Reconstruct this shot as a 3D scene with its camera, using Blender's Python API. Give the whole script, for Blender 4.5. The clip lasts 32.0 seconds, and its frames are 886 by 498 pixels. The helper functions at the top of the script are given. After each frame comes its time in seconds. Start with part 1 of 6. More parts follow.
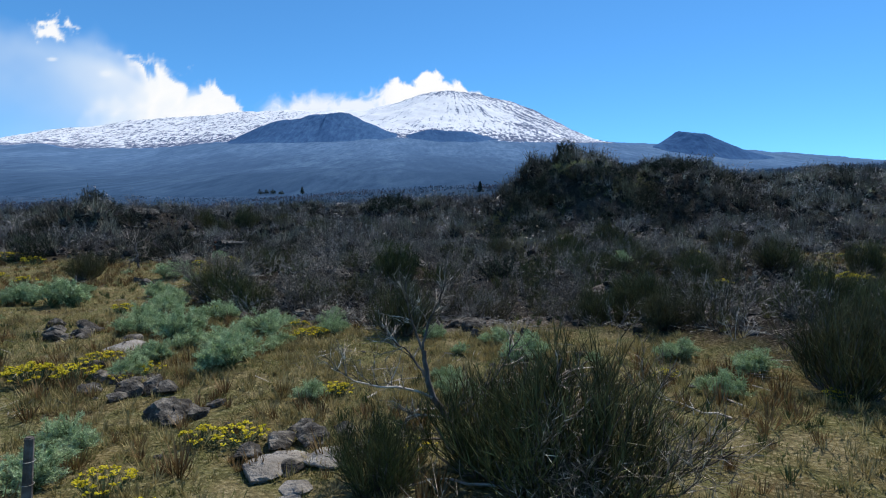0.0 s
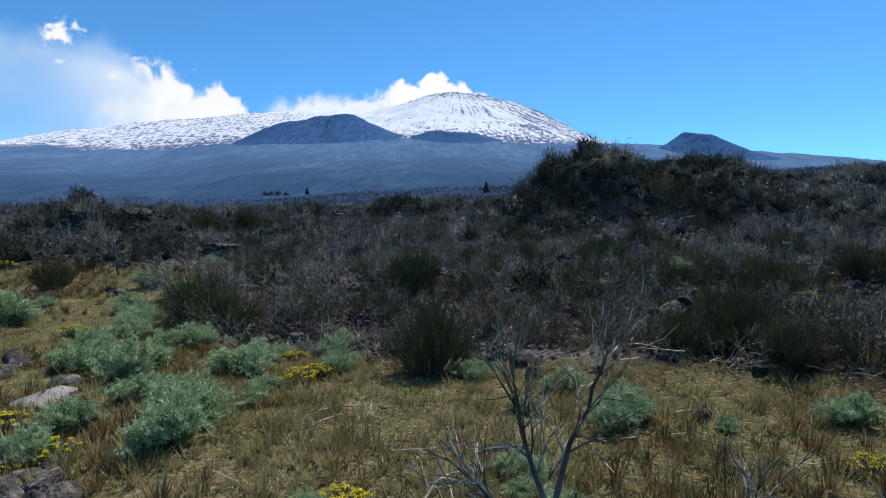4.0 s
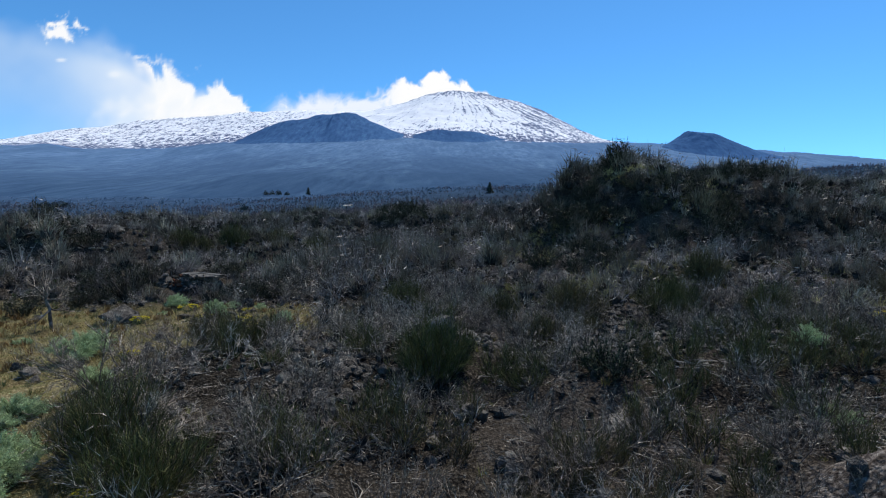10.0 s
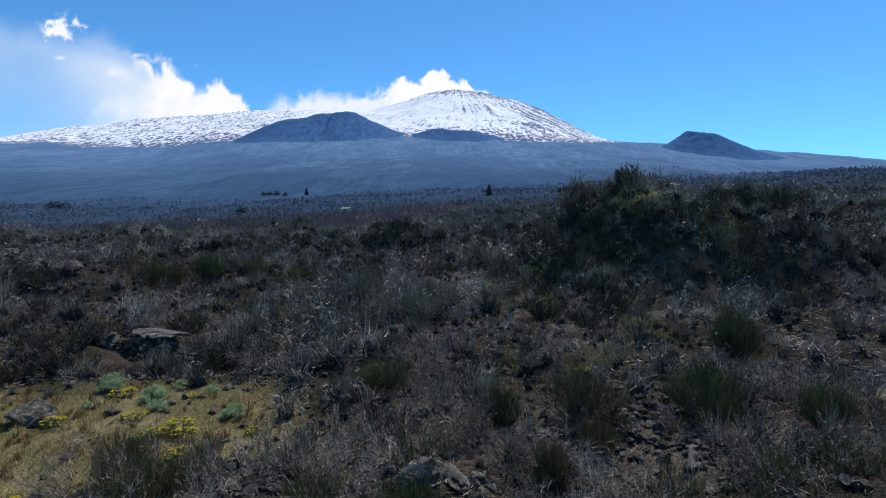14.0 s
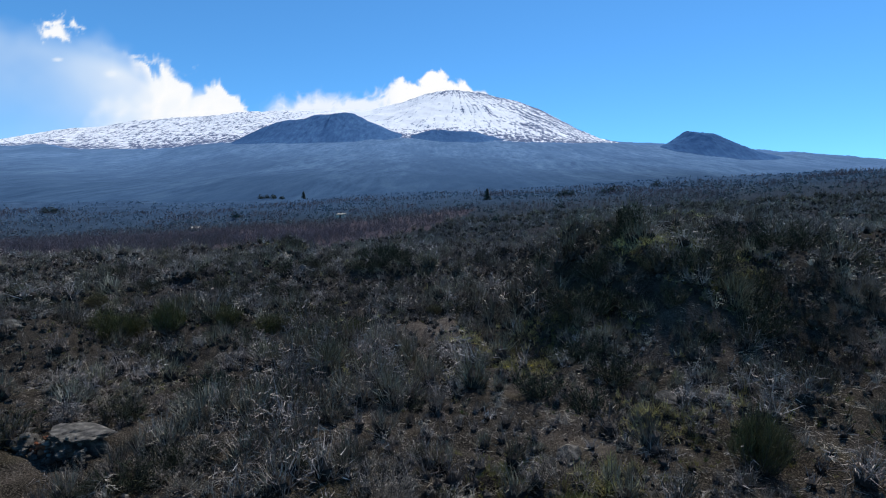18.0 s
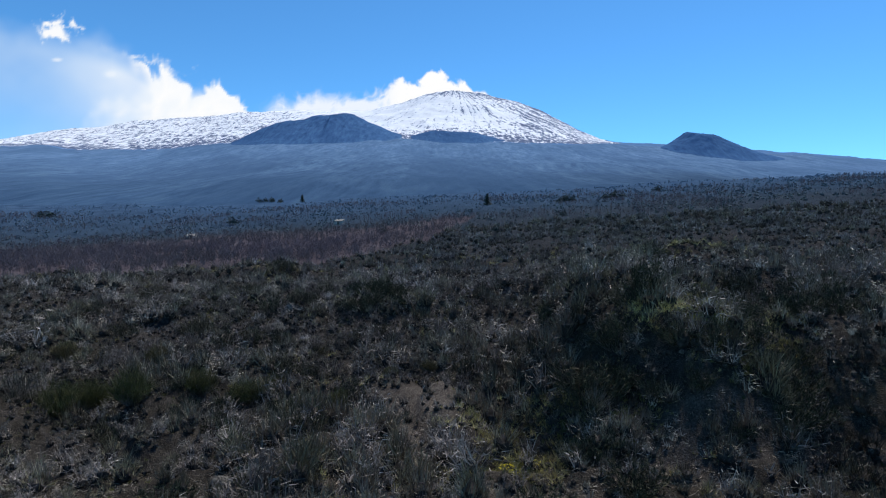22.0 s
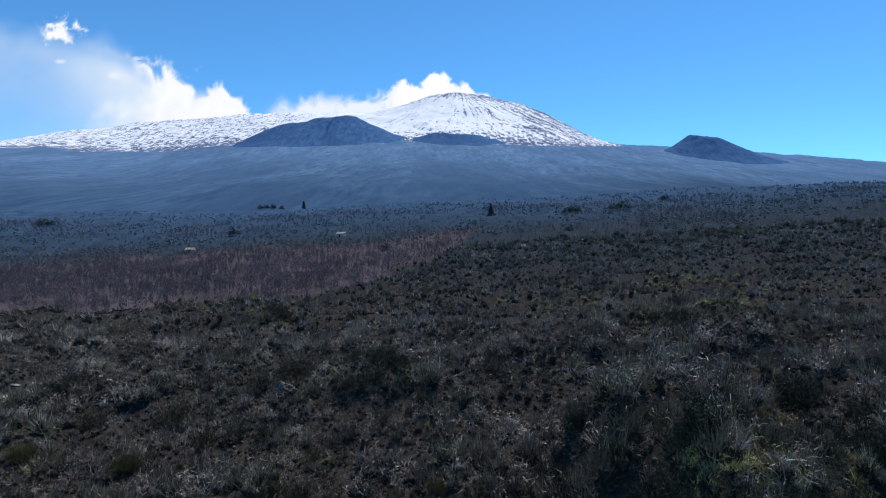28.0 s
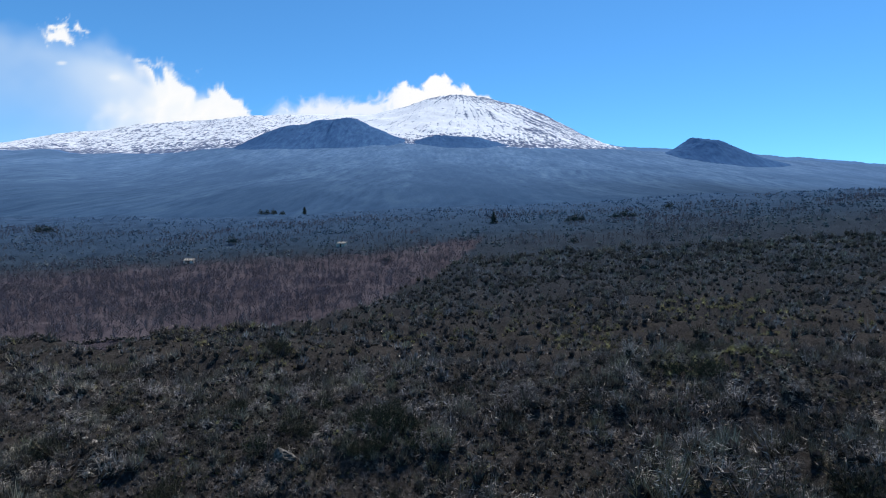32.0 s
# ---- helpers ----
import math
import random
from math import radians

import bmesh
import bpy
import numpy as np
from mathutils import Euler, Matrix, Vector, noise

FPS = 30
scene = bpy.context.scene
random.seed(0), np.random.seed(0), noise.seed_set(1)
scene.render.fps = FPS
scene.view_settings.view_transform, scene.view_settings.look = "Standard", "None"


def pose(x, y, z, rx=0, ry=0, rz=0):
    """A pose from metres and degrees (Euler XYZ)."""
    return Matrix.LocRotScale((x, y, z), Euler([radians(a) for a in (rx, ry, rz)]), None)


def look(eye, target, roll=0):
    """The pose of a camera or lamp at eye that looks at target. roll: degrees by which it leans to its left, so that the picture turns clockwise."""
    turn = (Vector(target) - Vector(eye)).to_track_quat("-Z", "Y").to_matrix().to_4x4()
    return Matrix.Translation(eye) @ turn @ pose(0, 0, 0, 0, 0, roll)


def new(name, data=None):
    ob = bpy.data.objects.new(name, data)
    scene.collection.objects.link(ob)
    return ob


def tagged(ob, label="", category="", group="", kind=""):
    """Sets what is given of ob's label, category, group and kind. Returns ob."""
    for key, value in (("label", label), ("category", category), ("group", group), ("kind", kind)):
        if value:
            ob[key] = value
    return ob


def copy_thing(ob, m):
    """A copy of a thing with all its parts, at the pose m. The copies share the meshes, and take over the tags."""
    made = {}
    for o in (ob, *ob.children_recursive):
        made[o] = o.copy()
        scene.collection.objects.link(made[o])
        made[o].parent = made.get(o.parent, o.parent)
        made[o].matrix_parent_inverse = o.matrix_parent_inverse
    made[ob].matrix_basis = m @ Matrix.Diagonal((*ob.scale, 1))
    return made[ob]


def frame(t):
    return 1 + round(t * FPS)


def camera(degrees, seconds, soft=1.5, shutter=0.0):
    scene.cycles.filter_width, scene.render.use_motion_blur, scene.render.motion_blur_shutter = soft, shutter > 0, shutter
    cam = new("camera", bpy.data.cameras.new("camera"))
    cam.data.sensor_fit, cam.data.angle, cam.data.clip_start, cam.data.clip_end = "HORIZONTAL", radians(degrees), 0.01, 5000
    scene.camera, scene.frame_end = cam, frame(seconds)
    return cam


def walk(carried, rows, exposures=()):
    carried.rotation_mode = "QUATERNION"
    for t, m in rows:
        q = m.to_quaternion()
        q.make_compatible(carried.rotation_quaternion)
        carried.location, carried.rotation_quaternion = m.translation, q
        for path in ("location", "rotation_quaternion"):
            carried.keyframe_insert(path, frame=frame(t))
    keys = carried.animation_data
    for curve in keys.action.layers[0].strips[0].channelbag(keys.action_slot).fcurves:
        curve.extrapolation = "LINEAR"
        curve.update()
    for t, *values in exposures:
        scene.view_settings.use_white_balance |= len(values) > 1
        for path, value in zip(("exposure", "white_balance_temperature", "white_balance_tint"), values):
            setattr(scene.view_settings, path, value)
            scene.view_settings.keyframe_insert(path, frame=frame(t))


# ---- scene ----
cam = camera(78.3, 32.0, soft=1.1)
METRES, EYE, TILT, LEAN, TURN = 50.0, 3.0, -2.0, 0.0, 0.0
ROWS = [
    (0.0, 0.0, 0.0, 0.0, 0.0, -0.06, -0.0),
    (0.5, -0.0021, 0.0104, 0.0002, 0.07, -0.02, -0.0),
    (1.0, -0.0041, 0.0208, 0.001, 0.16, -0.01, -0.02),
    (1.5, -0.0063, 0.031, 0.0023, 0.24, -0.01, -0.05),
    (2.0, -0.0087, 0.0416, 0.0029, 0.29, 0.01, -0.06),
    (2.5, -0.0109, 0.0523, 0.0026, 0.36, 0.05, -0.05),
    (3.0, -0.0131, 0.0632, 0.002, 0.41, 0.06, -0.05),
    (3.5, -0.0154, 0.0741, 0.0024, 0.45, 0.08, -0.05),
    (5.5, -0.0239, 0.1158, 0.007, 0.61, 0.05, -0.02),
    (6.0, -0.0265, 0.1272, 0.0078, 0.63, 0.06, -0.03),
    (6.5, -0.0293, 0.1389, 0.0103, 0.65, 0.07, -0.03),
    (7.0, -0.0322, 0.1506, 0.0135, 0.66, 0.07, -0.03),
    (7.5, -0.0349, 0.1622, 0.0172, 0.66, 0.04, -0.04),
    (8.0, -0.0376, 0.1743, 0.0214, 0.67, 0.02, -0.05),
    (8.5, -0.0392, 0.1869, 0.0261, 0.68, 0.02, -0.05),
    (9.0, -0.0399, 0.1989, 0.0315, 0.67, 0.02, -0.08),
    (9.5, -0.0403, 0.2103, 0.0378, 0.67, -0.01, -0.08),
    (10.0, -0.0398, 0.2209, 0.0449, 0.66, -0.05, -0.09),
    (10.5, -0.0397, 0.2318, 0.0524, 0.65, -0.05, -0.1),
    (11.0, -0.0399, 0.2433, 0.0593, 0.65, -0.07, -0.11),
    (11.5, -0.0397, 0.2545, 0.0663, 0.65, -0.08, -0.13),
    (12.0, -0.0384, 0.2662, 0.0734, 0.65, -0.11, -0.17),
    (12.5, -0.0361, 0.2776, 0.0812, 0.64, -0.14, -0.19),
    (13.0, -0.0343, 0.2891, 0.089, 0.62, -0.15, -0.2),
    (13.5, -0.0324, 0.3001, 0.0978, 0.62, -0.16, -0.2),
    (14.0, -0.0297, 0.3112, 0.1076, 0.61, -0.17, -0.22),
    (14.5, -0.0263, 0.3223, 0.1173, 0.59, -0.15, -0.21),
    (16.5, -0.013, 0.3671, 0.1578, 0.53, -0.19, -0.02),
    (17.0, -0.0107, 0.3792, 0.1674, 0.52, -0.17, -0.04),
    (17.5, -0.0084, 0.3912, 0.1765, 0.52, -0.15, -0.02),
    (18.0, -0.0062, 0.4031, 0.1859, 0.52, -0.15, -0.03),
    (18.5, -0.0044, 0.4148, 0.1963, 0.52, -0.16, -0.03),
    (19.0, -0.0031, 0.427, 0.207, 0.5, -0.18, -0.03),
    (19.5, -0.0017, 0.4386, 0.2184, 0.49, -0.16, -0.04),
    (20.0, -0.0006, 0.4502, 0.23, 0.5, -0.16, -0.04),
    (20.5, -0.0, 0.4618, 0.2415, 0.5, -0.16, -0.03),
    (21.0, 0.0004, 0.474, 0.253, 0.5, -0.15, -0.05),
    (21.5, 0.0005, 0.4859, 0.2652, 0.5, -0.16, -0.05),
    (22.0, 0.0001, 0.4976, 0.2778, 0.51, -0.15, -0.05),
    (22.5, -0.0001, 0.5098, 0.2899, 0.53, -0.15, -0.08),
    (23.0, -0.0003, 0.5217, 0.302, 0.54, -0.16, -0.08),
    (23.5, -0.0008, 0.5335, 0.3145, 0.56, -0.16, -0.09),
    (24.0, -0.0015, 0.5449, 0.3278, 0.57, -0.16, -0.1),
    (24.5, -0.0027, 0.5563, 0.342, 0.59, -0.13, -0.1),
    (25.0, -0.0042, 0.5676, 0.3562, 0.6, -0.1, -0.1),
    (25.5, -0.0059, 0.579, 0.3697, 0.63, -0.08, -0.11),
    (27.5, -0.0141, 0.624, 0.4229, 0.72, -0.05, -0.14),
    (28.0, -0.015, 0.6357, 0.4365, 0.74, -0.04, -0.16),
    (28.5, -0.0157, 0.6472, 0.4506, 0.74, -0.01, -0.17),
    (29.0, -0.0166, 0.6585, 0.4654, 0.75, 0.01, -0.17),
    (29.5, -0.0181, 0.6701, 0.4812, 0.76, 0.02, -0.19),
    (30.0, -0.0208, 0.6821, 0.496, 0.76, 0.05, -0.19),
    (30.5, -0.0247, 0.6943, 0.5095, 0.77, 0.08, -0.19),
    (31.0, -0.0298, 0.7059, 0.5226, 0.78, 0.08, -0.21),
    (31.5, -0.0362, 0.7173, 0.5358, 0.77, 0.07, -0.23),
    (32.0, -0.0406, 0.7279, 0.5489, 0.8, 0.1, -0.23),
]
walk(cam, [(t, pose(0, 0, EYE, TILT, LEAN, TURN) @ pose(METRES * x, METRES * y, METRES * z, 90 + pitch, roll, yaw)) for t, x, y, z, yaw, pitch, roll in ROWS])

# ---- light ----
SUN_AZ, SUN_EL = 28.0, 57.0          # degrees right of straight ahead, above the horizon
world = bpy.data.worlds.new("sky")
scene.world = world
world.use_nodes = True
wn = world.node_tree.nodes
sky = wn.new("ShaderNodeTexSky")
sky.sky_type, sky.sun_disc = "NISHITA", False
sky.sun_elevation, sky.sun_rotation = radians(SUN_EL), radians(SUN_AZ)
sky.altitude, sky.air_density, sky.dust_density, sky.ozone_density = 2600, 1.0, 0.15, 3.0
wn["Background"].inputs[1].default_value = 0.142
tint = wn.new("ShaderNodeMix")
tint.data_type, tint.blend_type = "RGBA", "MULTIPLY"
tint.inputs["Factor"].default_value, tint.inputs["B"].default_value = 1.0, (0.475, 0.955, 1.19, 1)
world.node_tree.links.new(sky.outputs[0], tint.inputs["A"])
world.node_tree.links.new(tint.outputs["Result"], wn["Background"].inputs[0])
sun = new("sun", bpy.data.lights.new("sun", "SUN"))
sun.data.energy, sun.data.angle, sun.data.color = 4.8, radians(0.6), (1.0, 0.945, 0.865)
sun.matrix_world = look((0, 0, 300), (-math.sin(radians(SUN_AZ)) * math.cos(radians(SUN_EL)),
                                      -math.cos(radians(SUN_AZ)) * math.cos(radians(SUN_EL)), 300 - math.sin(radians(SUN_EL))))
scene.view_settings.exposure = 0.0


# ---- materials ----
def shade(name, colours, scale=3.0, detail=6.0, rough=0.9, bump=0.0, bump_scale=30.0, vary=0.0, island=False, thin=0.0, spec=0.12, drift=None, drift_scale=0.08, tone=None, gain=0.8):
    """A procedural surface: a noise ramp through the colours, fine relief, and a shift of brightness per object or per island."""
    m = bpy.data.materials.new(name)
    m.use_nodes = True
    n, l = m.node_tree.nodes, m.node_tree.links
    b = n["Principled BSDF"]
    co = n.new("ShaderNodeTexCoord")
    geo = n.new("ShaderNodeNewGeometry")
    no = n.new("ShaderNodeTexNoise")
    no.inputs["Scale"].default_value, no.inputs["Detail"].default_value = scale, detail
    l.new(geo.outputs["Position"], no.inputs["Vector"])
    ra = n.new("ShaderNodeValToRGB")
    el = ra.color_ramp.elements
    while len(el) < len(colours):
        el.new(0.5)
    for i, c in enumerate(colours):
        el[i].position = 0.3 + 0.4 * i / max(1, len(colours) - 1)
        el[i].color = (*(gain * v for v in c), 1)
    l.new(no.outputs["Fac"], ra.inputs["Fac"])
    out = ra.outputs["Color"]
    if drift:                                # a slow change of colour over the slope
        dn = n.new("ShaderNodeTexNoise")
        dn.inputs["Scale"].default_value, dn.inputs["Detail"].default_value = drift_scale, 4
        l.new(geo.outputs["Position"], dn.inputs["Vector"])
        dr = n.new("ShaderNodeMapRange")
        dr.inputs["From Min"].default_value, dr.inputs["From Max"].default_value = 0.42, 0.62
        dr.inputs["To Max"].default_value = 0.75
        l.new(dn.outputs["Fac"], dr.inputs["Value"])
        dm = n.new("ShaderNodeMix")
        dm.data_type = "RGBA"
        dm.inputs["B"].default_value = (*(gain * v for v in drift), 1)
        l.new(dr.outputs["Result"], dm.inputs["Factor"])
        l.new(out, dm.inputs["A"])
        out = dm.outputs["Result"]
    if vary:
        hs = n.new("ShaderNodeHueSaturation")
        mr = n.new("ShaderNodeMapRange")
        mr.inputs["To Min"].default_value, mr.inputs["To Max"].default_value = 1 - vary, 1 + vary
        if island:
            l.new(geo.outputs["Random Per Island"], mr.inputs["Value"])
        else:
            oi = n.new("ShaderNodeObjectInfo")
            l.new(oi.outputs["Random"], mr.inputs["Value"])
        l.new(mr.outputs["Result"], hs.inputs["Value"])
        l.new(out, hs.inputs["Color"])
        out = hs.outputs["Color"]
    if tone:                                 # every bush of a thicket has its own shade, some of them of another colour
        ta = n.new("ShaderNodeAttribute")
        ta.attribute_name = "tone"
        tf = n.new("ShaderNodeMapRange")
        tf.inputs["From Min"].default_value, tf.inputs["From Max"].default_value, tf.inputs["To Max"].default_value = 0.45, 0.95, 0.85
        l.new(ta.outputs["Fac"], tf.inputs["Value"])
        tm = n.new("ShaderNodeMix")
        tm.data_type = "RGBA"
        tm.inputs["B"].default_value = (*(gain * v for v in tone), 1)
        l.new(tf.outputs["Result"], tm.inputs["Factor"])
        l.new(out, tm.inputs["A"])
        tl = n.new("ShaderNodeAttribute")
        tl.attribute_name = "lightness"
        th = n.new("ShaderNodeHueSaturation")
        l.new(tl.outputs["Fac"], th.inputs["Value"])
        l.new(tm.outputs["Result"], th.inputs["Color"])
        out = th.outputs["Color"]
    l.new(out, b.inputs["Base Color"])
    b.inputs["Roughness"].default_value = rough
    b.inputs["Specular IOR Level"].default_value = spec
    if bump:
        bn = n.new("ShaderNodeTexNoise")
        bn.inputs["Scale"].default_value, bn.inputs["Detail"].default_value = bump_scale, 5
        l.new(geo.outputs["Position"], bn.inputs["Vector"])
        bu = n.new("ShaderNodeBump")
        bu.inputs["Strength"].default_value, bu.inputs["Distance"].default_value = bump, 0.5 / bump_scale * 3
        l.new(bn.outputs["Fac"], bu.inputs["Height"])
        l.new(bu.outputs["Normal"], b.inputs["Normal"])
    if thin:
        tr = n.new("ShaderNodeBsdfTranslucent")
        mx = n.new("ShaderNodeMixShader")
        mx.inputs[0].default_value = thin
        l.new(out, tr.inputs["Color"])
        l.new(b.outputs[0], mx.inputs[1])
        l.new(tr.outputs[0], mx.inputs[2])
        l.new(mx.outputs[0], n["Material Output"].inputs["Surface"])
    return m


M_BROOM = shade("broom_green", [(0.028, 0.036, 0.013), (0.062, 0.07, 0.025), (0.125, 0.12, 0.05)], 2.0, rough=0.7, vary=0.65, island=True, thin=0.1, spec=0.15, drift=(0.085, 0.068, 0.036), gain=1.15)
M_SCRUB = shade("olive_scrub", [(0.075, 0.072, 0.055), (0.155, 0.145, 0.11), (0.31, 0.29, 0.225)], 1.2, rough=0.6, vary=0.62, island=True, thin=0.08, spec=0.2, drift=(0.16, 0.148, 0.09), drift_scale=0.11, tone=(0.165, 0.132, 0.108))
# woody inner twigs, darkened so the colour paints the shade inside a bush
M_HEART = shade("painted_inner_shade", [(0.02, 0.018, 0.016), (0.042, 0.038, 0.035), (0.08, 0.073, 0.067)], 4.0, rough=1.0, vary=0.3, island=True, spec=0.0, gain=0.9)
M_OLIVE = shade("sunlit_olive_tufts", [(0.12, 0.11, 0.04), (0.23, 0.208, 0.085), (0.4, 0.36, 0.18)], 1.2, rough=0.7, vary=0.5, island=True, thin=0.2, spec=0.15, tone=(0.2, 0.165, 0.07), gain=1.2)
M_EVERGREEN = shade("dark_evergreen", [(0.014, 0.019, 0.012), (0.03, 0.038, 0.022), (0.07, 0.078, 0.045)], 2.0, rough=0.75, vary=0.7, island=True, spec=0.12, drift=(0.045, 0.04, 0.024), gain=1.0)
M_BARESCRUB = shade("grey_scrub", [(0.128, 0.11, 0.097), (0.27, 0.24, 0.214), (0.5, 0.455, 0.41)], 1.2, rough=0.5, vary=0.65, island=True, thin=0.05, spec=0.3, drift=(0.165, 0.138, 0.122), drift_scale=0.14, tone=(0.19, 0.15, 0.128))
M_BARK = shade("dry_bark", [(0.035, 0.028, 0.024), (0.1, 0.085, 0.075), (0.2, 0.18, 0.165)], 6.0, rough=0.9, vary=0.35, bump=0.4, bump_scale=60, gain=1.1)
M_TWIG = shade("grey_twigs", [(0.03, 0.024, 0.018), (0.12, 0.1, 0.076), (0.62, 0.53, 0.42)], 11.0, rough=0.5, vary=0.8, island=True, spec=0.3, drift=(0.14, 0.105, 0.075), gain=1.15)
M_PALE = shade("bleached_wood", [(0.22, 0.19, 0.15), (0.4, 0.355, 0.29), (0.6, 0.54, 0.45)], 8.0, rough=0.5, vary=0.3, bump=0.3, bump_scale=70, spec=0.35, gain=0.95)
M_FERULA = shade("fennel_leaf", [(0.19, 0.26, 0.125), (0.33, 0.42, 0.225), (0.52, 0.6, 0.37)], 5.0, rough=0.75, vary=0.35, island=True, thin=0.2, spec=0.08, gain=1.05)
M_STALK = shade("fennel_stalk", [(0.09, 0.13, 0.05), (0.17, 0.19, 0.08)], 5.0, rough=0.7)
M_SPURGE = shade("spurge_leaf", [(0.06, 0.1, 0.05), (0.12, 0.17, 0.09)], 6.0, rough=0.7, vary=0.2, thin=0.2)
M_FLOWER = shade("yellow_flower", [(0.42, 0.36, 0.012), (0.62, 0.52, 0.02), (0.7, 0.6, 0.06)], 9.0, rough=0.7, vary=0.15, thin=0.25)
M_GRASS = shade("dry_grass", [(0.16, 0.135, 0.052), (0.28, 0.23, 0.1), (0.44, 0.365, 0.185)], 1.2, rough=0.85, vary=0.35, island=True, thin=0.3, gain=0.95)
M_GREENGRASS = shade("green_grass", [(0.1, 0.112, 0.035), (0.18, 0.183, 0.066), (0.28, 0.265, 0.115)], 1.2, rough=0.85, vary=0.35, island=True, thin=0.3)
M_ROCK = shade("lava_rock", [(0.028, 0.025, 0.022), (0.1, 0.09, 0.078), (0.28, 0.25, 0.21)], 6.0, 12, rough=0.92, bump=0.9, bump_scale=22, vary=0.25)
M_RUBBLE = shade("lava_rubble", [(0.018, 0.0165, 0.0145), (0.06, 0.055, 0.048), (0.17, 0.157, 0.135)], 2.5, 10, rough=0.75, bump=0.8, bump_scale=18, vary=0.5, island=True, spec=0.2)
M_REDROCK = shade("reddish_lava", [(0.09, 0.035, 0.02), (0.2, 0.075, 0.04), (0.28, 0.14, 0.08)], 3.0, 8, rough=0.95, bump=0.6, bump_scale=20, vary=0.3)
M_SLAB = shade("pale_slab", [(0.19, 0.17, 0.145), (0.34, 0.31, 0.27), (0.5, 0.46, 0.41)], 3.0, 10, rough=0.9, bump=0.8, bump_scale=25, vary=0.15)
M_FOREST = shade("leafless_twigs", [(0.085, 0.078, 0.096), (0.135, 0.118, 0.142), (0.19, 0.165, 0.185)], 0.05, rough=0.9, vary=0.4, island=True, drift=(0.11, 0.108, 0.118), drift_scale=0.02, spec=0.05, thin=0.25)
# evergreen lightened and blued: distance haze put into the leaf colour
M_CONIFER = shade("hazed_evergreen", [(0.028, 0.045, 0.052), (0.05, 0.07, 0.07), (0.085, 0.105, 0.095)], 1.0, rough=0.9, vary=0.4, island=True)
M_RUST = shade("rusty_weed", [(0.08, 0.048, 0.02), (0.17, 0.108, 0.046), (0.29, 0.2, 0.1)], 2.0, rough=0.85, vary=0.35, island=True, thin=0.2, gain=0.95)
M_WEED = shade("dark_weed", [(0.03, 0.05, 0.02), (0.06, 0.09, 0.035), (0.1, 0.13, 0.055)], 2.0, rough=0.8, vary=0.4, island=True, thin=0.2)
M_TILE = shade("weathered_roof", [(0.2, 0.185, 0.165), (0.33, 0.3, 0.265), (0.45, 0.42, 0.38)], 1.2, rough=0.9, bump=0.5, bump_scale=4)
M_WALL = shade("pale_rendered_wall", [(0.35, 0.33, 0.3), (0.5, 0.48, 0.44), (0.6, 0.58, 0.54)], 0.8, rough=0.9, bump=0.4, bump_scale=6)
M_DARK = shade("doorway_shade", [(0.012, 0.012, 0.013), (0.02, 0.02, 0.022)], 1.0, rough=0.8)


# ---- noise and mesh helpers ----
def lattice(ix, iy, seed):
    h = (ix.astype(np.int64) * 374761393 + iy.astype(np.int64) * 668265263 + seed * 974711) & 0x7FFFFFFF
    h = ((h ^ (h >> 13)) * 1274126177) & 0x7FFFFFFF
    return ((h ^ (h >> 16)) & 0xFFFF) / 65535.0


def vnoise(x, y, seed=0):
    ix, iy = np.floor(x), np.floor(y)
    fx, fy = x - ix, y - iy
    fx, fy = fx * fx * (3 - 2 * fx), fy * fy * (3 - 2 * fy)
    a, b = lattice(ix, iy, seed), lattice(ix + 1, iy, seed)
    c, d = lattice(ix, iy + 1, seed), lattice(ix + 1, iy + 1, seed)
    return (a * (1 - fx) + b * fx) * (1 - fy) + (c * (1 - fx) + d * fx) * fy


def fbm(x, y, octaves=5, seed=0, gain=0.5):
    """Smooth fractal noise, about -1 to 1."""
    x, y = np.asarray(x, float), np.asarray(y, float)
    total, amp, norm = 0.0, 1.0, 0.0
    for i in range(octaves):
        total = total + amp * (2 * vnoise(x * 2 ** i + 17.3 * i, y * 2 ** i - 9.1 * i, seed + i) - 1)
        norm += amp
        amp *= gain
    return total / norm * 1.6


def sstep(a, b, x):
    t = np.clip((np.asarray(x, float) - a) / (b - a), 0, 1)
    return t * t * (3 - 2 * t)


def mesh_of(name, verts, faces, mats, index=None, smooth=False):
    """A mesh from arrays: faces is an (n, 3) or (n, 4) array, or a list of such."""
    groups = faces if isinstance(faces, list) else [faces]
    me = bpy.data.meshes.new(name)
    loops = np.concatenate([f.ravel() for f in groups]).astype(np.int32)
    sizes = np.concatenate([np.full(len(f), f.shape[1]) for f in groups])
    starts = np.concatenate([[0], np.cumsum(sizes)[:-1]]).astype(np.int32)
    me.vertices.add(len(verts))
    me.vertices.foreach_set("co", np.asarray(verts, np.float32).ravel())
    me.loops.add(len(loops))
    me.loops.foreach_set("vertex_index", loops)
    me.polygons.add(len(sizes))
    me.polygons.foreach_set("loop_start", starts)
    for m in mats:
        me.materials.append(m)
    if index is not None:
        me.polygons.foreach_set("material_index", np.asarray(index, np.int32))
    me.polygons.foreach_set("use_smooth", np.full(len(sizes), smooth))
    me.update(calc_edges=True)
    me.validate()
    return me


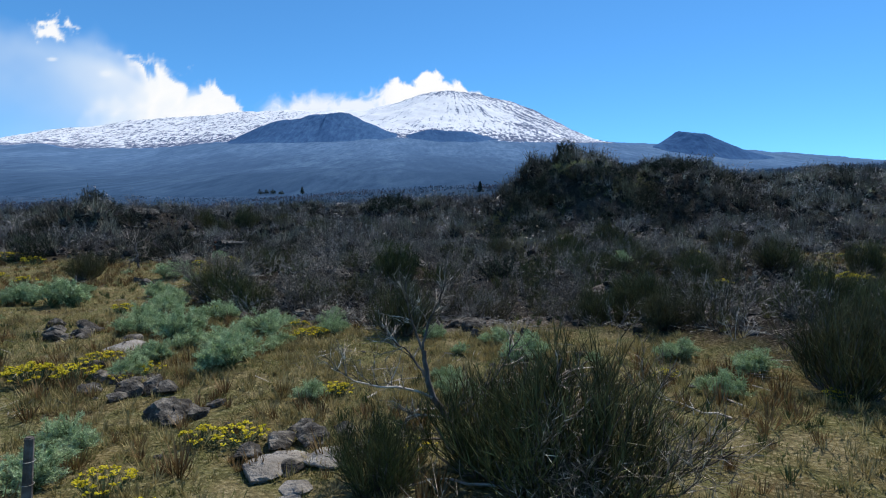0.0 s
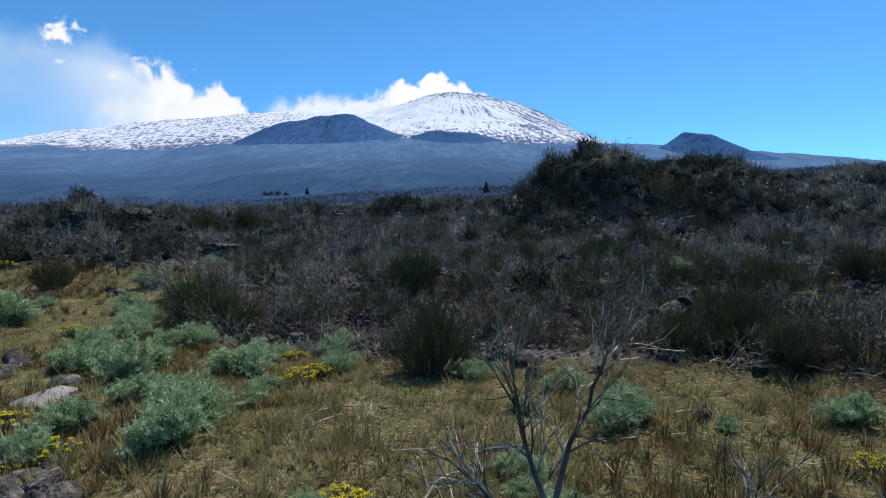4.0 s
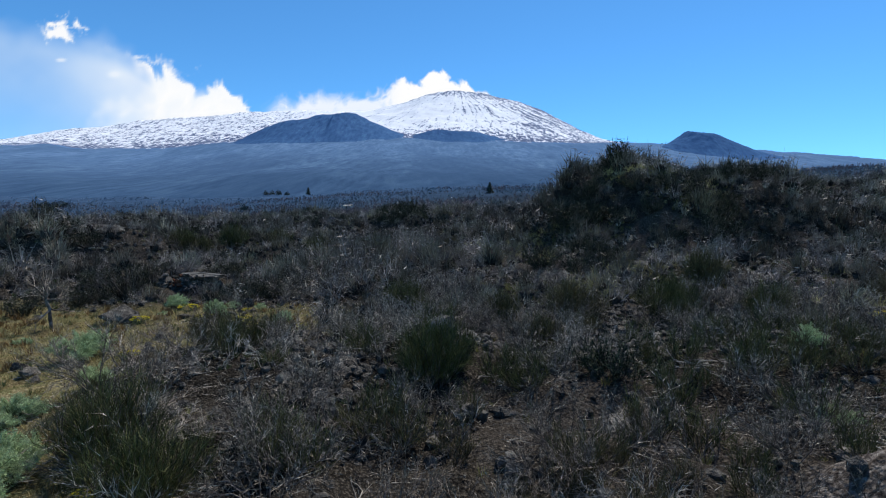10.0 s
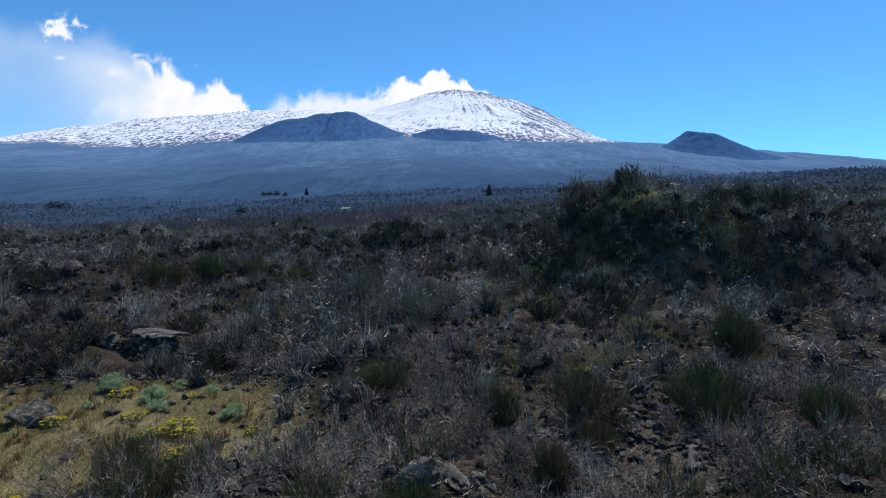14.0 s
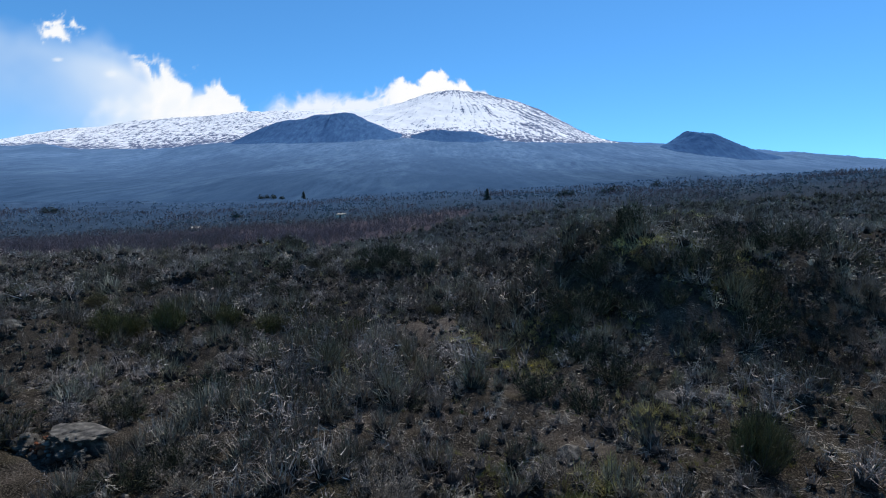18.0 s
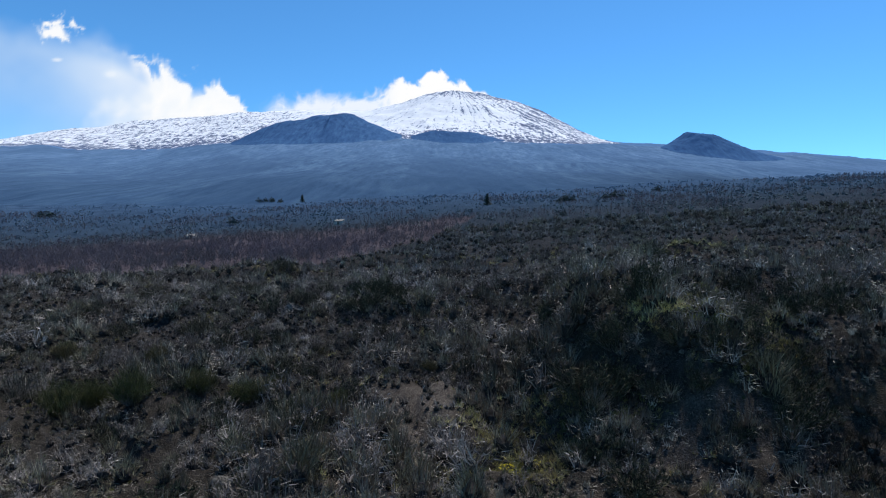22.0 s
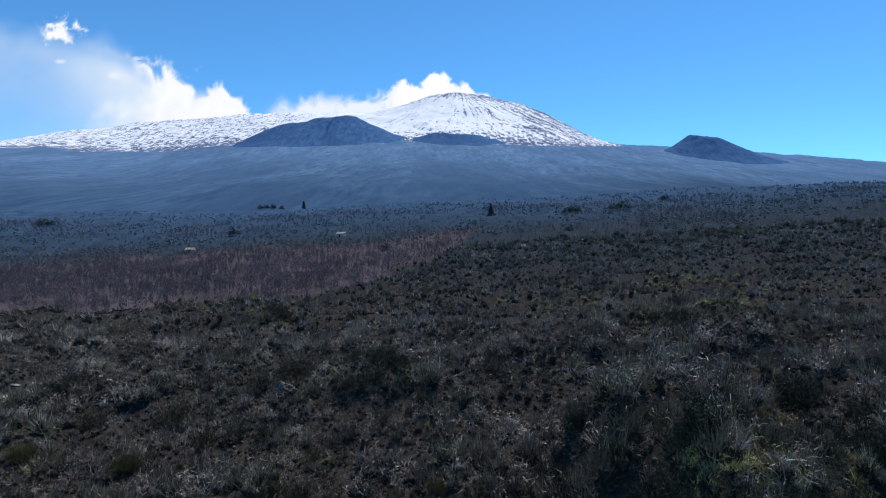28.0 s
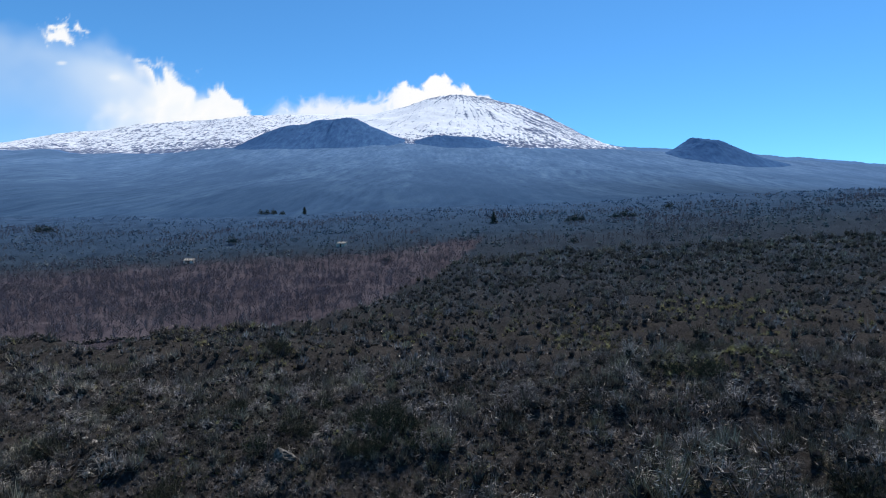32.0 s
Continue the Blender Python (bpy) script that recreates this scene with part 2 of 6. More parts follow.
class Geo:
    """Gathers tubes and leaves as arrays of triangles."""
    def __init__(self):
        self.v, self.f, self.n = [], [], 0

    def add(self, v, f):
        self.v.append(np.asarray(v, float))
        self.f.append(np.asarray(f, int) + self.n)
        self.n += len(v)

    def tube(self, pts, radii, sides=3):
        pts = np.asarray(pts, float)
        k = len(pts)
        d = np.gradient(pts, axis=0)
        d /= np.linalg.norm(d, axis=1)[:, None] + 1e-9
        ref = np.array([0.31, 0.17, 0.93]) if abs(d[0, 2]) < 0.8 else np.array([0.95, 0.2, 0.1])
        a = np.cross(d, ref)
        a /= np.linalg.norm(a, axis=1)[:, None] + 1e-9
        b = np.cross(d, a)
        ang = np.arange(sides) * 2 * np.pi / sides
        ring = a[:, None] * np.cos(ang)[None, :, None] + b[:, None] * np.sin(ang)[None, :, None]
        v = (pts[:, None] + ring * np.asarray(radii, float)[:, None, None]).reshape(-1, 3)
        f = []
        for i in range(k - 1):
            for s in range(sides):
                p, q = i * sides + s, i * sides + (s + 1) % sides
                f += [(p, q, q + sides), (p, q + sides, p + sides)]
        self.add(v, f)

    def spike(self, p, q, r, sides=3):
        """Pointed twigs: arrays of feet, tips and foot radii."""
        p, q = np.atleast_2d(p), np.atleast_2d(q)
        n = len(p)
        d = q - p
        d = d / (np.linalg.norm(d, axis=1)[:, None] + 1e-9)
        a = np.cross(d, np.where(np.abs(d[:, 2:3]) < 0.8, [[0.0, 0.1, 1.0]], [[1.0, 0.2, 0.0]]))
        a /= np.linalg.norm(a, axis=1)[:, None] + 1e-9
        b = np.cross(d, a)
        r = np.broadcast_to(np.asarray(r, float), (n,))[:, None]
        v = np.stack([p + a * r, p - 0.5 * a * r + 0.87 * b * r, p - 0.5 * a * r - 0.87 * b * r, q], 1).reshape(-1, 3)
        o = np.arange(n)[:, None] * 4
        f = np.concatenate([o + [0, 1, 3], o + [1, 2, 3], o + [2, 0, 3]])
        self.add(v, f)

    def blades(self, p, q, w, side):
        """Flat narrow leaves from p to q, w wide, widest a third of the way up."""
        p, q, side = np.atleast_2d(p), np.atleast_2d(q), np.atleast_2d(side)
        n = len(p)
        w = np.broadcast_to(np.asarray(w, float), (n,))[:, None]
        mid = p + (q - p) * 0.4
        v = np.stack([p, mid + side * w / 2, q, mid - side * w / 2], 1).reshape(-1, 3)
        o = np.arange(n)[:, None] * 4
        self.add(v, np.concatenate([o + [0, 1, 2], o + [0, 2, 3]]))

    def arrays(self):
        return np.concatenate(self.v), np.concatenate(self.f)

    def mesh(self, name, mat, smooth=False):
        v, f = self.arrays()
        return mesh_of(name, v, f, [mat], smooth=smooth)


def part(name, mesh, parent, label=""):
    ob = new(name, mesh)
    ob.parent = parent
    return tagged(ob, label) if label else ob


def strew(protos, places, rng):
    """Joins turned, scaled copies of prototype arrays. places: rows of x, y, z, scale."""
    vs, fs, ts, n = [], [], [], 0
    pick = rng.integers(len(protos), size=len(places))
    for k, (v, f) in enumerate(protos):
        pl = places[pick == k]
        if not len(pl):
            continue
        a = rng.uniform(0, 2 * np.pi, len(pl))
        c, s = np.cos(a)[:, None], np.sin(a)[:, None]
        st = rng.uniform(0.85, 1.2, len(pl))[:, None]
        sc = pl[:, 3:4]
        x = (v[None, :, 0] * c - v[None, :, 1] * s) * sc + pl[:, 0:1]
        y = (v[None, :, 0] * s + v[None, :, 1] * c) * sc + pl[:, 1:2]
        z = v[None, :, 2] * sc * st + pl[:, 2:3]
        vs.append(np.stack([x, y, z], -1).reshape(-1, 3))
        fs.append((f[None] + (np.arange(len(pl)) * len(v))[:, None, None]).reshape(-1, f.shape[1]) + n)
        hue = 0.5 + 0.45 * fbm(pl[:, 0] / 6, pl[:, 1] / 6, 3, 44) + rng.normal(0, 0.2, len(pl))
        light = 1.0 + 0.65 * fbm(pl[:, 0] / 5, pl[:, 1] / 5, 4, 45) + rng.normal(0, 0.3, len(pl))
        ts.append(np.repeat(np.stack([hue, light.clip(0.22, 2.3)], 1), len(v), 0))
        n += len(pl) * len(v)
    return np.concatenate(vs), np.concatenate(fs), np.concatenate(ts)


# ---- the lie of the land ----
def smooth_line(knots, reach):
    """A rounded curve through rows of (position, height)."""
    k = np.array(knots, float)
    def f(y):
        y = np.asarray(y, float)
        w = reach(y)
        return sum(np.interp(y + o * w, k[:, 0], k[:, 1]) for o in (-1, -0.5, 0, 0.5, 1)) / 5
    return f


CENTRE = smooth_line([(-120, -4), (0, -0.1), (22, -0.2), (40, 0.9), (60, 2.0), (82, 2.9), (101, 7.2), (120, 6.2), (150, 5.6), (190, 7.0), (260, 11.5),
                      (430, 28), (800, 70), (1300, 138), (2000, 262), (2600, 395), (3200, 520), (4000, 700), (4600, 500)],
                     lambda y: np.clip(np.abs(y) * 0.09, 3, 200))
TILT_X = smooth_line([(-120, 0.0), (25, 0.005), (45, 0.03), (100, 0.045), (160, 0.05), (400, 0.07), (700, 0.05), (1100, 0.0), (5000, 0.0)],
                     lambda y: np.clip(np.abs(y) * 0.1, 4, 200))
# crest of the snowfield: direction (across / ahead) and steepness (up / ahead)
CREST = smooth_line([(-1.3, 0.12), (-1.0, 0.15), (-0.814, 0.168), (-0.762, 0.1723), (-0.71, 0.1835), (-0.658, 0.1867), (-0.606, 0.1938), (-0.555, 0.1989), (-0.503, 0.2019), (-0.451, 0.207), (-0.399, 0.2101), (-0.347, 0.2163), (-0.295, 0.2165), (-0.243, 0.2183), (-0.191, 0.2142), (-0.139, 0.2173), (-0.087, 0.2305), (-0.046, 0.2458), (0.006, 0.2509), (0.058, 0.2489), (0.089, 0.2397), (0.12, 0.2336), (0.172, 0.2163), (0.224, 0.1867), (0.276, 0.164), (0.32, 0.158), (0.42, 0.153), (0.7, 0.135), (1.3, 0.09)],
                    lambda u: np.full(np.shape(u), 0.009))


def hump(x, y, cx, cy, rx, ry, h, flat=0.0, turn=0.0):
    """A rounded rise of height h; flat (0 to 1) widens its top."""
    c, s = math.cos(turn), math.sin(turn)
    dx, dy = x - cx, y - cy
    r = np.hypot((dx * c + dy * s) / rx, (dy * c - dx * s) / ry)
    return h * (1 - sstep(flat, 1.0, r))


def height(x, y):
    x, y = np.asarray(x, float), np.asarray(y, float)
    side = np.where(x < 0, x * (0.45 + 0.55 * sstep(150, 320, y)), x)
    z = CENTRE(y) + TILT_X(y) * np.clip(side, -260, 420)
    # the knoll with its shoulder running off to one side
    knoll = np.maximum(hump(x, y, 16.8, 71, 11.5, 18.5, 7.2, 0.42), hump(x, y, 26, 73, 14, 19, 6.0, 0.4))
    knoll = np.maximum(knoll, hump(x, y, 10.0, 64, 6.5, 9.5, 3.6, 0.25))
    z = z + knoll * (1 + 0.1 * fbm(x / 3.5, y / 3.5, 3, 17)) + hump(x, y, 34, 110, 24, 17, 3.8, 0.3) + hump(x, y, 45, 80, 24, 21, 2.7, 0.3) + hump(x, y, 68, 90, 34, 24, 2.6, 0.3)
    z = z + hump(x, y, -35, 60, 11, 8, 2.9, 0.35) + hump(x, y, 14, 30, 8, 10, 0.8, 0.3) + hump(x, y, -10.5, 97, 9, 8, 1.7, 0.25) + hump(x, y, -34, 138, 16, 14, 2.4, 0.3)
    z = z + hump(x, y, -2.5, 30, 3.0, 3.2, 0.9, 0.1) + hump(x, y, -18.6, 47.2, 4.0, 2.2, 0.6, 0.5) + hump(x, y, 8.5, 20, 3.5, 4, 0.7, 0.2) + hump(x, y, 5.8, 21.2, 1.5, 1.6, 0.8, 0.1)
    z = z + sstep(85, 112, y) * (1 - sstep(250, 500, y)) * 0.9 * fbm(x / 13, y / 13, 3, 13)
    # roughness: gentle in the meadow, clinkery on the lava
    lava = lava_cover(x, y)
    near = 1 - sstep(300, 700, y)
    z = z + 0.16 * fbm(x / 4, y / 4, 4, 3) * near + lava * near * (0.55 * fbm(x / 7, y / 7, 4, 5) + 0.32 * np.abs(fbm(x / 1.6, y / 1.6, 3, 9)))
    z = z + lava * near * sstep(40, 60, y) * 1.2 * sstep(0.1, 0.75, fbm(x / 6, y / 6, 3, 19))
    far = sstep(250, 900, y)
    z = z + far * (y * 0.006) * fbm(x / (60 + y * 0.05), y / (90 + y * 0.05), 5, 11)
    return z


def edge(x):
    """How far the meadow reaches ahead."""
    return np.interp(x, [-40, -27, -20, -15, -12, -9, -5.4, 1.5, 4.5, 8, 14, 40], [36, 41, 40, 33, 26, 21, 18.6, 15.6, 14.8, 11, 9.5, 8])


def lava_cover(x, y):
    """1 on the scrub-grown lava, 0 in the meadow."""
    x, y = np.asarray(x, float), np.asarray(y, float)
    d = y - edge(x) + 2.2 * fbm(x / 5, y / 5, 3, 21)
    c = sstep(-1.2, 1.8, d)
    c = c * (1 - hump(x, y, 28, 33, 9, 6, 0.9, 0.5)) * (1 - hump(x, y, -13, 35, 7.5, 6.5, 0.85, 0.6))
    return c


# how high the dark lower flank reaches up the mountain, by direction
TREELINE = smooth_line([(-1.3, 0.96), (-0.9, 1.04), (-0.72, 1.027), (-0.69, 0.985), (-0.588, 0.97), (-0.503, 0.995), (-0.4, 1.055), (-0.316, 1.09), (-0.139, 1.125), (-0.035, 1.09), (0.12, 1.053),
                        (0.276, 1.058), (0.328, 1.033), (0.4, 1.02), (0.567, 0.935), (0.64, 0.91), (0.72, 0.868), (0.814, 0.84), (1.3, 0.7)], lambda u: np.full(np.shape(u), 0.012))


def treeline(u):
    return TREELINE(u)


def far_height(x, y):
    """The flank and the snowfield above it."""
    u = x / np.maximum(y, 1)
    base = CENTRE(np.minimum(y, 2600)) * treeline(u)
    t = np.clip((y - 2600) / 1500, 0, 1)
    low = 395 * treeline(u)
    top = np.maximum(CREST(u), 0.02) * 4100 + 3
    z = np.where(y > 2600, low + (top - low) * (t ** 1.15), base)
    z = np.where(y > 4100, top - (y - 4100) * 0.8, z)
    rough = sstep(800, 1500, y)
    z = z + rough * (7 + 5 * sstep(2600, 3200, y)) * fbm(x / 130, y / 200, 6, 31)
    return z


def land(x, y):
    w = sstep(700, 1000, y)
    return height(x, y) * (1 - w) + far_height(x, y) * w


def woods(x, y):
    """1 where the leafless wood stands."""
    e = np.interp(x, [-400, -90, -66, -50, -36, -22, -14, -1, 20, 60], [154, 156, 157, 167, 176, 205, 240, 280, 380, 460])
    far = np.interp(x, [-400, -150, -60, 20, 140], [330, 330, 340, 380, 430])
    return sstep(-3, 3, y - e + 13 * fbm(x / 16, y / 16, 4, 61)) * (1 - sstep(-30, 30, y - far + 25 * fbm(x / 40, y / 40, 3, 62)))


def barren(x, y):
    """Clearings of bare lava and thin grass."""
    c = sstep(0.32, 0.6, fbm(x / 7, y / 7, 4, 71)) * 0.35
    return np.clip(c + hump(x, y, -3.0, 66, 5.5, 8, 0.75, 0.3) + hump(x, y, 1.5, 25, 5, 4, 0.25, 0.3) + hump(x, y, 8, 33, 4, 3.5, 0.3, 0.4) + hump(x, y, 1.4, 17.2, 3.0, 1.9, 1.0, 0.5) + hump(x, y, 5.8, 20.9, 1.6, 1.5, 1.0, 0.4)
                   + hump(x, y, 17.6, 61.6, 1.4, 1.2, 0.7, 0.3) + hump(x, y, 22.0, 64.5, 1.6, 1.5, 0.7, 0.3) + hump(x, y, 4.5, 56.2, 2.6, 1.6, 0.9, 0.4), 0, 1)


def sheet(name, ys, us, mat, kind_label):
    yy, uu = np.meshgrid(ys, us, indexing="ij")
    xx = uu * (np.maximum(yy, 0) + 70 * np.exp(-np.maximum(yy, 0) / 300) + 6)
    zz = land(xx, yy)
    r, c = yy.shape
    idx = np.arange(r * c).reshape(r, c)
    f = np.stack([idx[:-1, :-1], idx[:-1, 1:], idx[1:, 1:], idx[1:, :-1]], -1).reshape(-1, 4)
    me = mesh_of(name, np.stack([xx, yy, zz], -1).reshape(-1, 3), f, [mat], smooth=True)
    at = me.attributes.new("above", "FLOAT", "POINT")
    at.data.foreach_set("value", (zz - 395 * treeline(xx / np.maximum(yy, 1))).ravel().astype(np.float32))
    at = me.attributes.new("lava", "FLOAT", "POINT")
    at.data.foreach_set("value", lava_cover(xx, yy).ravel().astype(np.float32))
    at = me.attributes.new("bare", "FLOAT", "POINT")
    at.data.foreach_set("value", (barren(xx, yy) * (1 - sstep(140, 220, yy))).ravel().astype(np.float32))
    at = me.attributes.new("wood", "FLOAT", "POINT")
    at.data.foreach_set("value", woods(xx, yy).ravel().astype(np.float32))
    ob = new(name, me)
    return tagged(ob, kind_label, name.split("_")[-1], kind="structure")


s = np.linspace(-1, 1, 321)
US = 0.55 * s + 0.85 * s ** 3
Y1 = np.concatenate([np.linspace(-90, -4, 16), np.linspace(-2, 60, 170), 60 * (700 / 60) ** np.linspace(0, 1, 170)[1:]])
Y2 = 700 * (2600 / 700) ** np.linspace(0, 1, 110)
Y3 = np.concatenate([2600 * (4100 / 2600) ** np.linspace(0, 1, 130), [4150, 4300, 4600]])


def ground_material():
    m = bpy.data.materials.new("meadow_and_lava_soil")
    m.use_nodes = True
    n, l = m.node_tree.nodes, m.node_tree.links
    b = n["Principled BSDF"]
    geo = n.new("ShaderNodeNewGeometry")
    at = n.new("ShaderNodeAttribute")
    at.attribute_name = "lava"

    def ramp(scale, cols, detail=8):
        no = n.new("ShaderNodeTexNoise")
        no.inputs["Scale"].default_value, no.inputs["Detail"].default_value = scale, detail
        l.new(geo.outputs["Position"], no.inputs["Vector"])
        ra = n.new("ShaderNodeValToRGB")
        el = ra.color_ramp.elements
        while len(el) < len(cols):
            el.new(0.5)
        for i, c in enumerate(cols):
            el[i].position, el[i].color = 0.32 + 0.36 * i / (len(cols) - 1), (*(0.8 * v for v in c), 1)
        l.new(no.outputs["Fac"], ra.inputs["Fac"])
        return no, ra

    def mix(fac, a, c):
        x = n.new("ShaderNodeMix")
        x.data_type = "RGBA"
        l.new(fac, x.inputs["Factor"])
        l.new(a, x.inputs["A"])
        l.new(c, x.inputs["B"])
        return x.outputs["Result"]

    _, meadow = ramp(0.6, [(0.085, 0.06, 0.036), (0.21, 0.16, 0.078), (0.135, 0.138, 0.058), (0.235, 0.19, 0.098), (0.34, 0.28, 0.165)])
    _, fine = ramp(14.0, [(0.02, 0.019, 0.009), (0.13, 0.115, 0.048), (0.46, 0.4, 0.24)])
    _, soil = ramp(0.7, [(0.008, 0.0075, 0.0065), (0.02, 0.018, 0.0155), (0.06, 0.053, 0.045)])
    _, clink = ramp(16.0, [(0.005, 0.0045, 0.004), (0.03, 0.026, 0.022), (0.24, 0.21, 0.17)], 12)
    patch, _ = ramp(0.16, [(0, 0, 0), (1, 1, 1)], 4)
    half = n.new("ShaderNodeValue")
    half.outputs[0].default_value = 0.45
    field = mix(half.outputs[0], meadow.outputs["Color"], fine.outputs["Color"])
    lava = mix(half.outputs[0], soil.outputs["Color"], clink.outputs["Color"])
    pr = n.new("ShaderNodeMapRange")
    pr.inputs["From Min"].default_value, pr.inputs["From Max"].default_value = 0.6, 0.72
    pr.inputs["To Max"].default_value = 0.22
    l.new(patch.outputs["Fac"], pr.inputs["Value"])
    lava = mix(pr.outputs["Result"], lava, field)
    bare = n.new("ShaderNodeAttribute")
    bare.attribute_name = "bare"
    _, grit = ramp(9.0, [(0.03, 0.024, 0.02), (0.115, 0.097, 0.083), (0.29, 0.258, 0.225)], 12)
    lava = mix(bare.outputs["Fac"], lava, grit.outputs["Color"])
    far_lava = n.new("ShaderNodeMapRange")    # farther up the slope, distance haze is painted as bluish grey over dead twigs
    sep0 = n.new("ShaderNodeSeparateXYZ")
    l.new(geo.outputs["Position"], sep0.inputs[0])
    far_lava.inputs["From Min"].default_value, far_lava.inputs["From Max"].default_value, far_lava.inputs["To Max"].default_value = 42, 90, 0.75
    l.new(sep0.outputs["Y"], far_lava.inputs["Value"])
    _, haze_grey = ramp(2.2, [(0.016, 0.0155, 0.0155), (0.036, 0.0345, 0.035), (0.08, 0.076, 0.076)], 12)
    lava = mix(far_lava.outputs["Result"], lava, haze_grey.outputs["Color"])
    cover = mix(at.outputs["Fac"], field, lava)
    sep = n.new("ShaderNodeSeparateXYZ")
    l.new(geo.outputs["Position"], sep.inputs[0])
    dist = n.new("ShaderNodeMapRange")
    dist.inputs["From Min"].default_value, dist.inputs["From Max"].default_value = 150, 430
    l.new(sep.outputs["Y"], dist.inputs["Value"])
    # far ground takes the blue of distance haze into its base colour
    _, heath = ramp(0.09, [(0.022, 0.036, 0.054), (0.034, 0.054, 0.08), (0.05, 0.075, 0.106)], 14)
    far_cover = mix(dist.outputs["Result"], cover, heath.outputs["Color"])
    foot = n.new("ShaderNodeMapRange")        # at the mountain's foot woods begin, their colour painted with blue haze
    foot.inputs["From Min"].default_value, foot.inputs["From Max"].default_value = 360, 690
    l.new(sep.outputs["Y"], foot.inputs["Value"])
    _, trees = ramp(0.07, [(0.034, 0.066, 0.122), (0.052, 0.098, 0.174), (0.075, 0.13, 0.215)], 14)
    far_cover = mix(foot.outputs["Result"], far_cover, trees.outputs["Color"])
    wd = n.new("ShaderNodeAttribute")
    wd.attribute_name = "wood"
    _, litter = ramp(0.08, [(0.05, 0.044, 0.054), (0.08, 0.068, 0.08), (0.11, 0.095, 0.108)], 10)
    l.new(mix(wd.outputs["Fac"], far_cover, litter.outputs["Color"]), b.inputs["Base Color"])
    b.inputs["Roughness"].default_value, b.inputs["Specular IOR Level"].default_value = 1.0, 0.0
    bn = n.new("ShaderNodeTexNoise")
    bn.inputs["Scale"].default_value, bn.inputs["Detail"].default_value = 11, 10
    l.new(geo.outputs["Position"], bn.inputs["Vector"])
    bu = n.new("ShaderNodeBump")
    bu.inputs["Strength"].default_value, bu.inputs["Distance"].default_value = 0.8, 0.16
    l.new(bn.outputs["Fac"], bu.inputs["Height"])
    l.new(bu.outputs["Normal"], b.inputs["Normal"])
    return m


M_GROUND = ground_material()


def hazed_material(name, near, far, y0, y1, scale, relief=0.3, drift=(0.8, 0.83, 0.86), dusky=False):
    """Woods on a distant slope: mottled; distance haze is painted into the colour, paler and bluer the higher up."""
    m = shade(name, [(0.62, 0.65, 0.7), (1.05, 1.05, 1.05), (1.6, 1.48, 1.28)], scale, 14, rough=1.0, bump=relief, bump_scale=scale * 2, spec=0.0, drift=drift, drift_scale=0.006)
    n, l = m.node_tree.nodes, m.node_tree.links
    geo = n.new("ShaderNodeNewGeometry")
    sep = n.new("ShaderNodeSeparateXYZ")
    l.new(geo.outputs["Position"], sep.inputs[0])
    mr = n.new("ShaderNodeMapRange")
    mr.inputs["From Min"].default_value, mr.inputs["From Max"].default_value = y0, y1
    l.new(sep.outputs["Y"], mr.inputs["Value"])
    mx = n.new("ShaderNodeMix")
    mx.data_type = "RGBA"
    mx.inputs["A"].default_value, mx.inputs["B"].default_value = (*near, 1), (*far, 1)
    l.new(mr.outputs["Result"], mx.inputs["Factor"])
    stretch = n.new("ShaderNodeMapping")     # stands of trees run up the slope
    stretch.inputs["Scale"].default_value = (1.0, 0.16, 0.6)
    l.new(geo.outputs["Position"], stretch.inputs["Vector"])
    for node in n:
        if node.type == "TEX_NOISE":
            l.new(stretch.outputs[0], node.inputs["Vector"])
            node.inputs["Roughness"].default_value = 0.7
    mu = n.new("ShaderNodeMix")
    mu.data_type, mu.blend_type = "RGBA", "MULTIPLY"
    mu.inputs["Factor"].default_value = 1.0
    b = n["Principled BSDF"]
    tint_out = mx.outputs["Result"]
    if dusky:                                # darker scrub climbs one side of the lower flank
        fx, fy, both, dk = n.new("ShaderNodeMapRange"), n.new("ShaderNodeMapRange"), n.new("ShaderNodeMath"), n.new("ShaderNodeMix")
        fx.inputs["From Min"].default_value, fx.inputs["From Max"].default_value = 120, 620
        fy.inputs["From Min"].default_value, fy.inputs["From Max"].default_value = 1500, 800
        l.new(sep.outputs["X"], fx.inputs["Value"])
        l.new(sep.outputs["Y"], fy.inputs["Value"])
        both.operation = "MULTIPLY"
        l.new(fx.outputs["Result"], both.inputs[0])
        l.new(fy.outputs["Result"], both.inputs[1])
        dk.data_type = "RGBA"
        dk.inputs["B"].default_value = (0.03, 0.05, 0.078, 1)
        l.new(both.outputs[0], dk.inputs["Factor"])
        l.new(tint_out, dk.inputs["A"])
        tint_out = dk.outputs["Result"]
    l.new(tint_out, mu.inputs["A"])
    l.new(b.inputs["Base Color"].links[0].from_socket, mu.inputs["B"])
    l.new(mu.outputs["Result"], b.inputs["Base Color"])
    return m


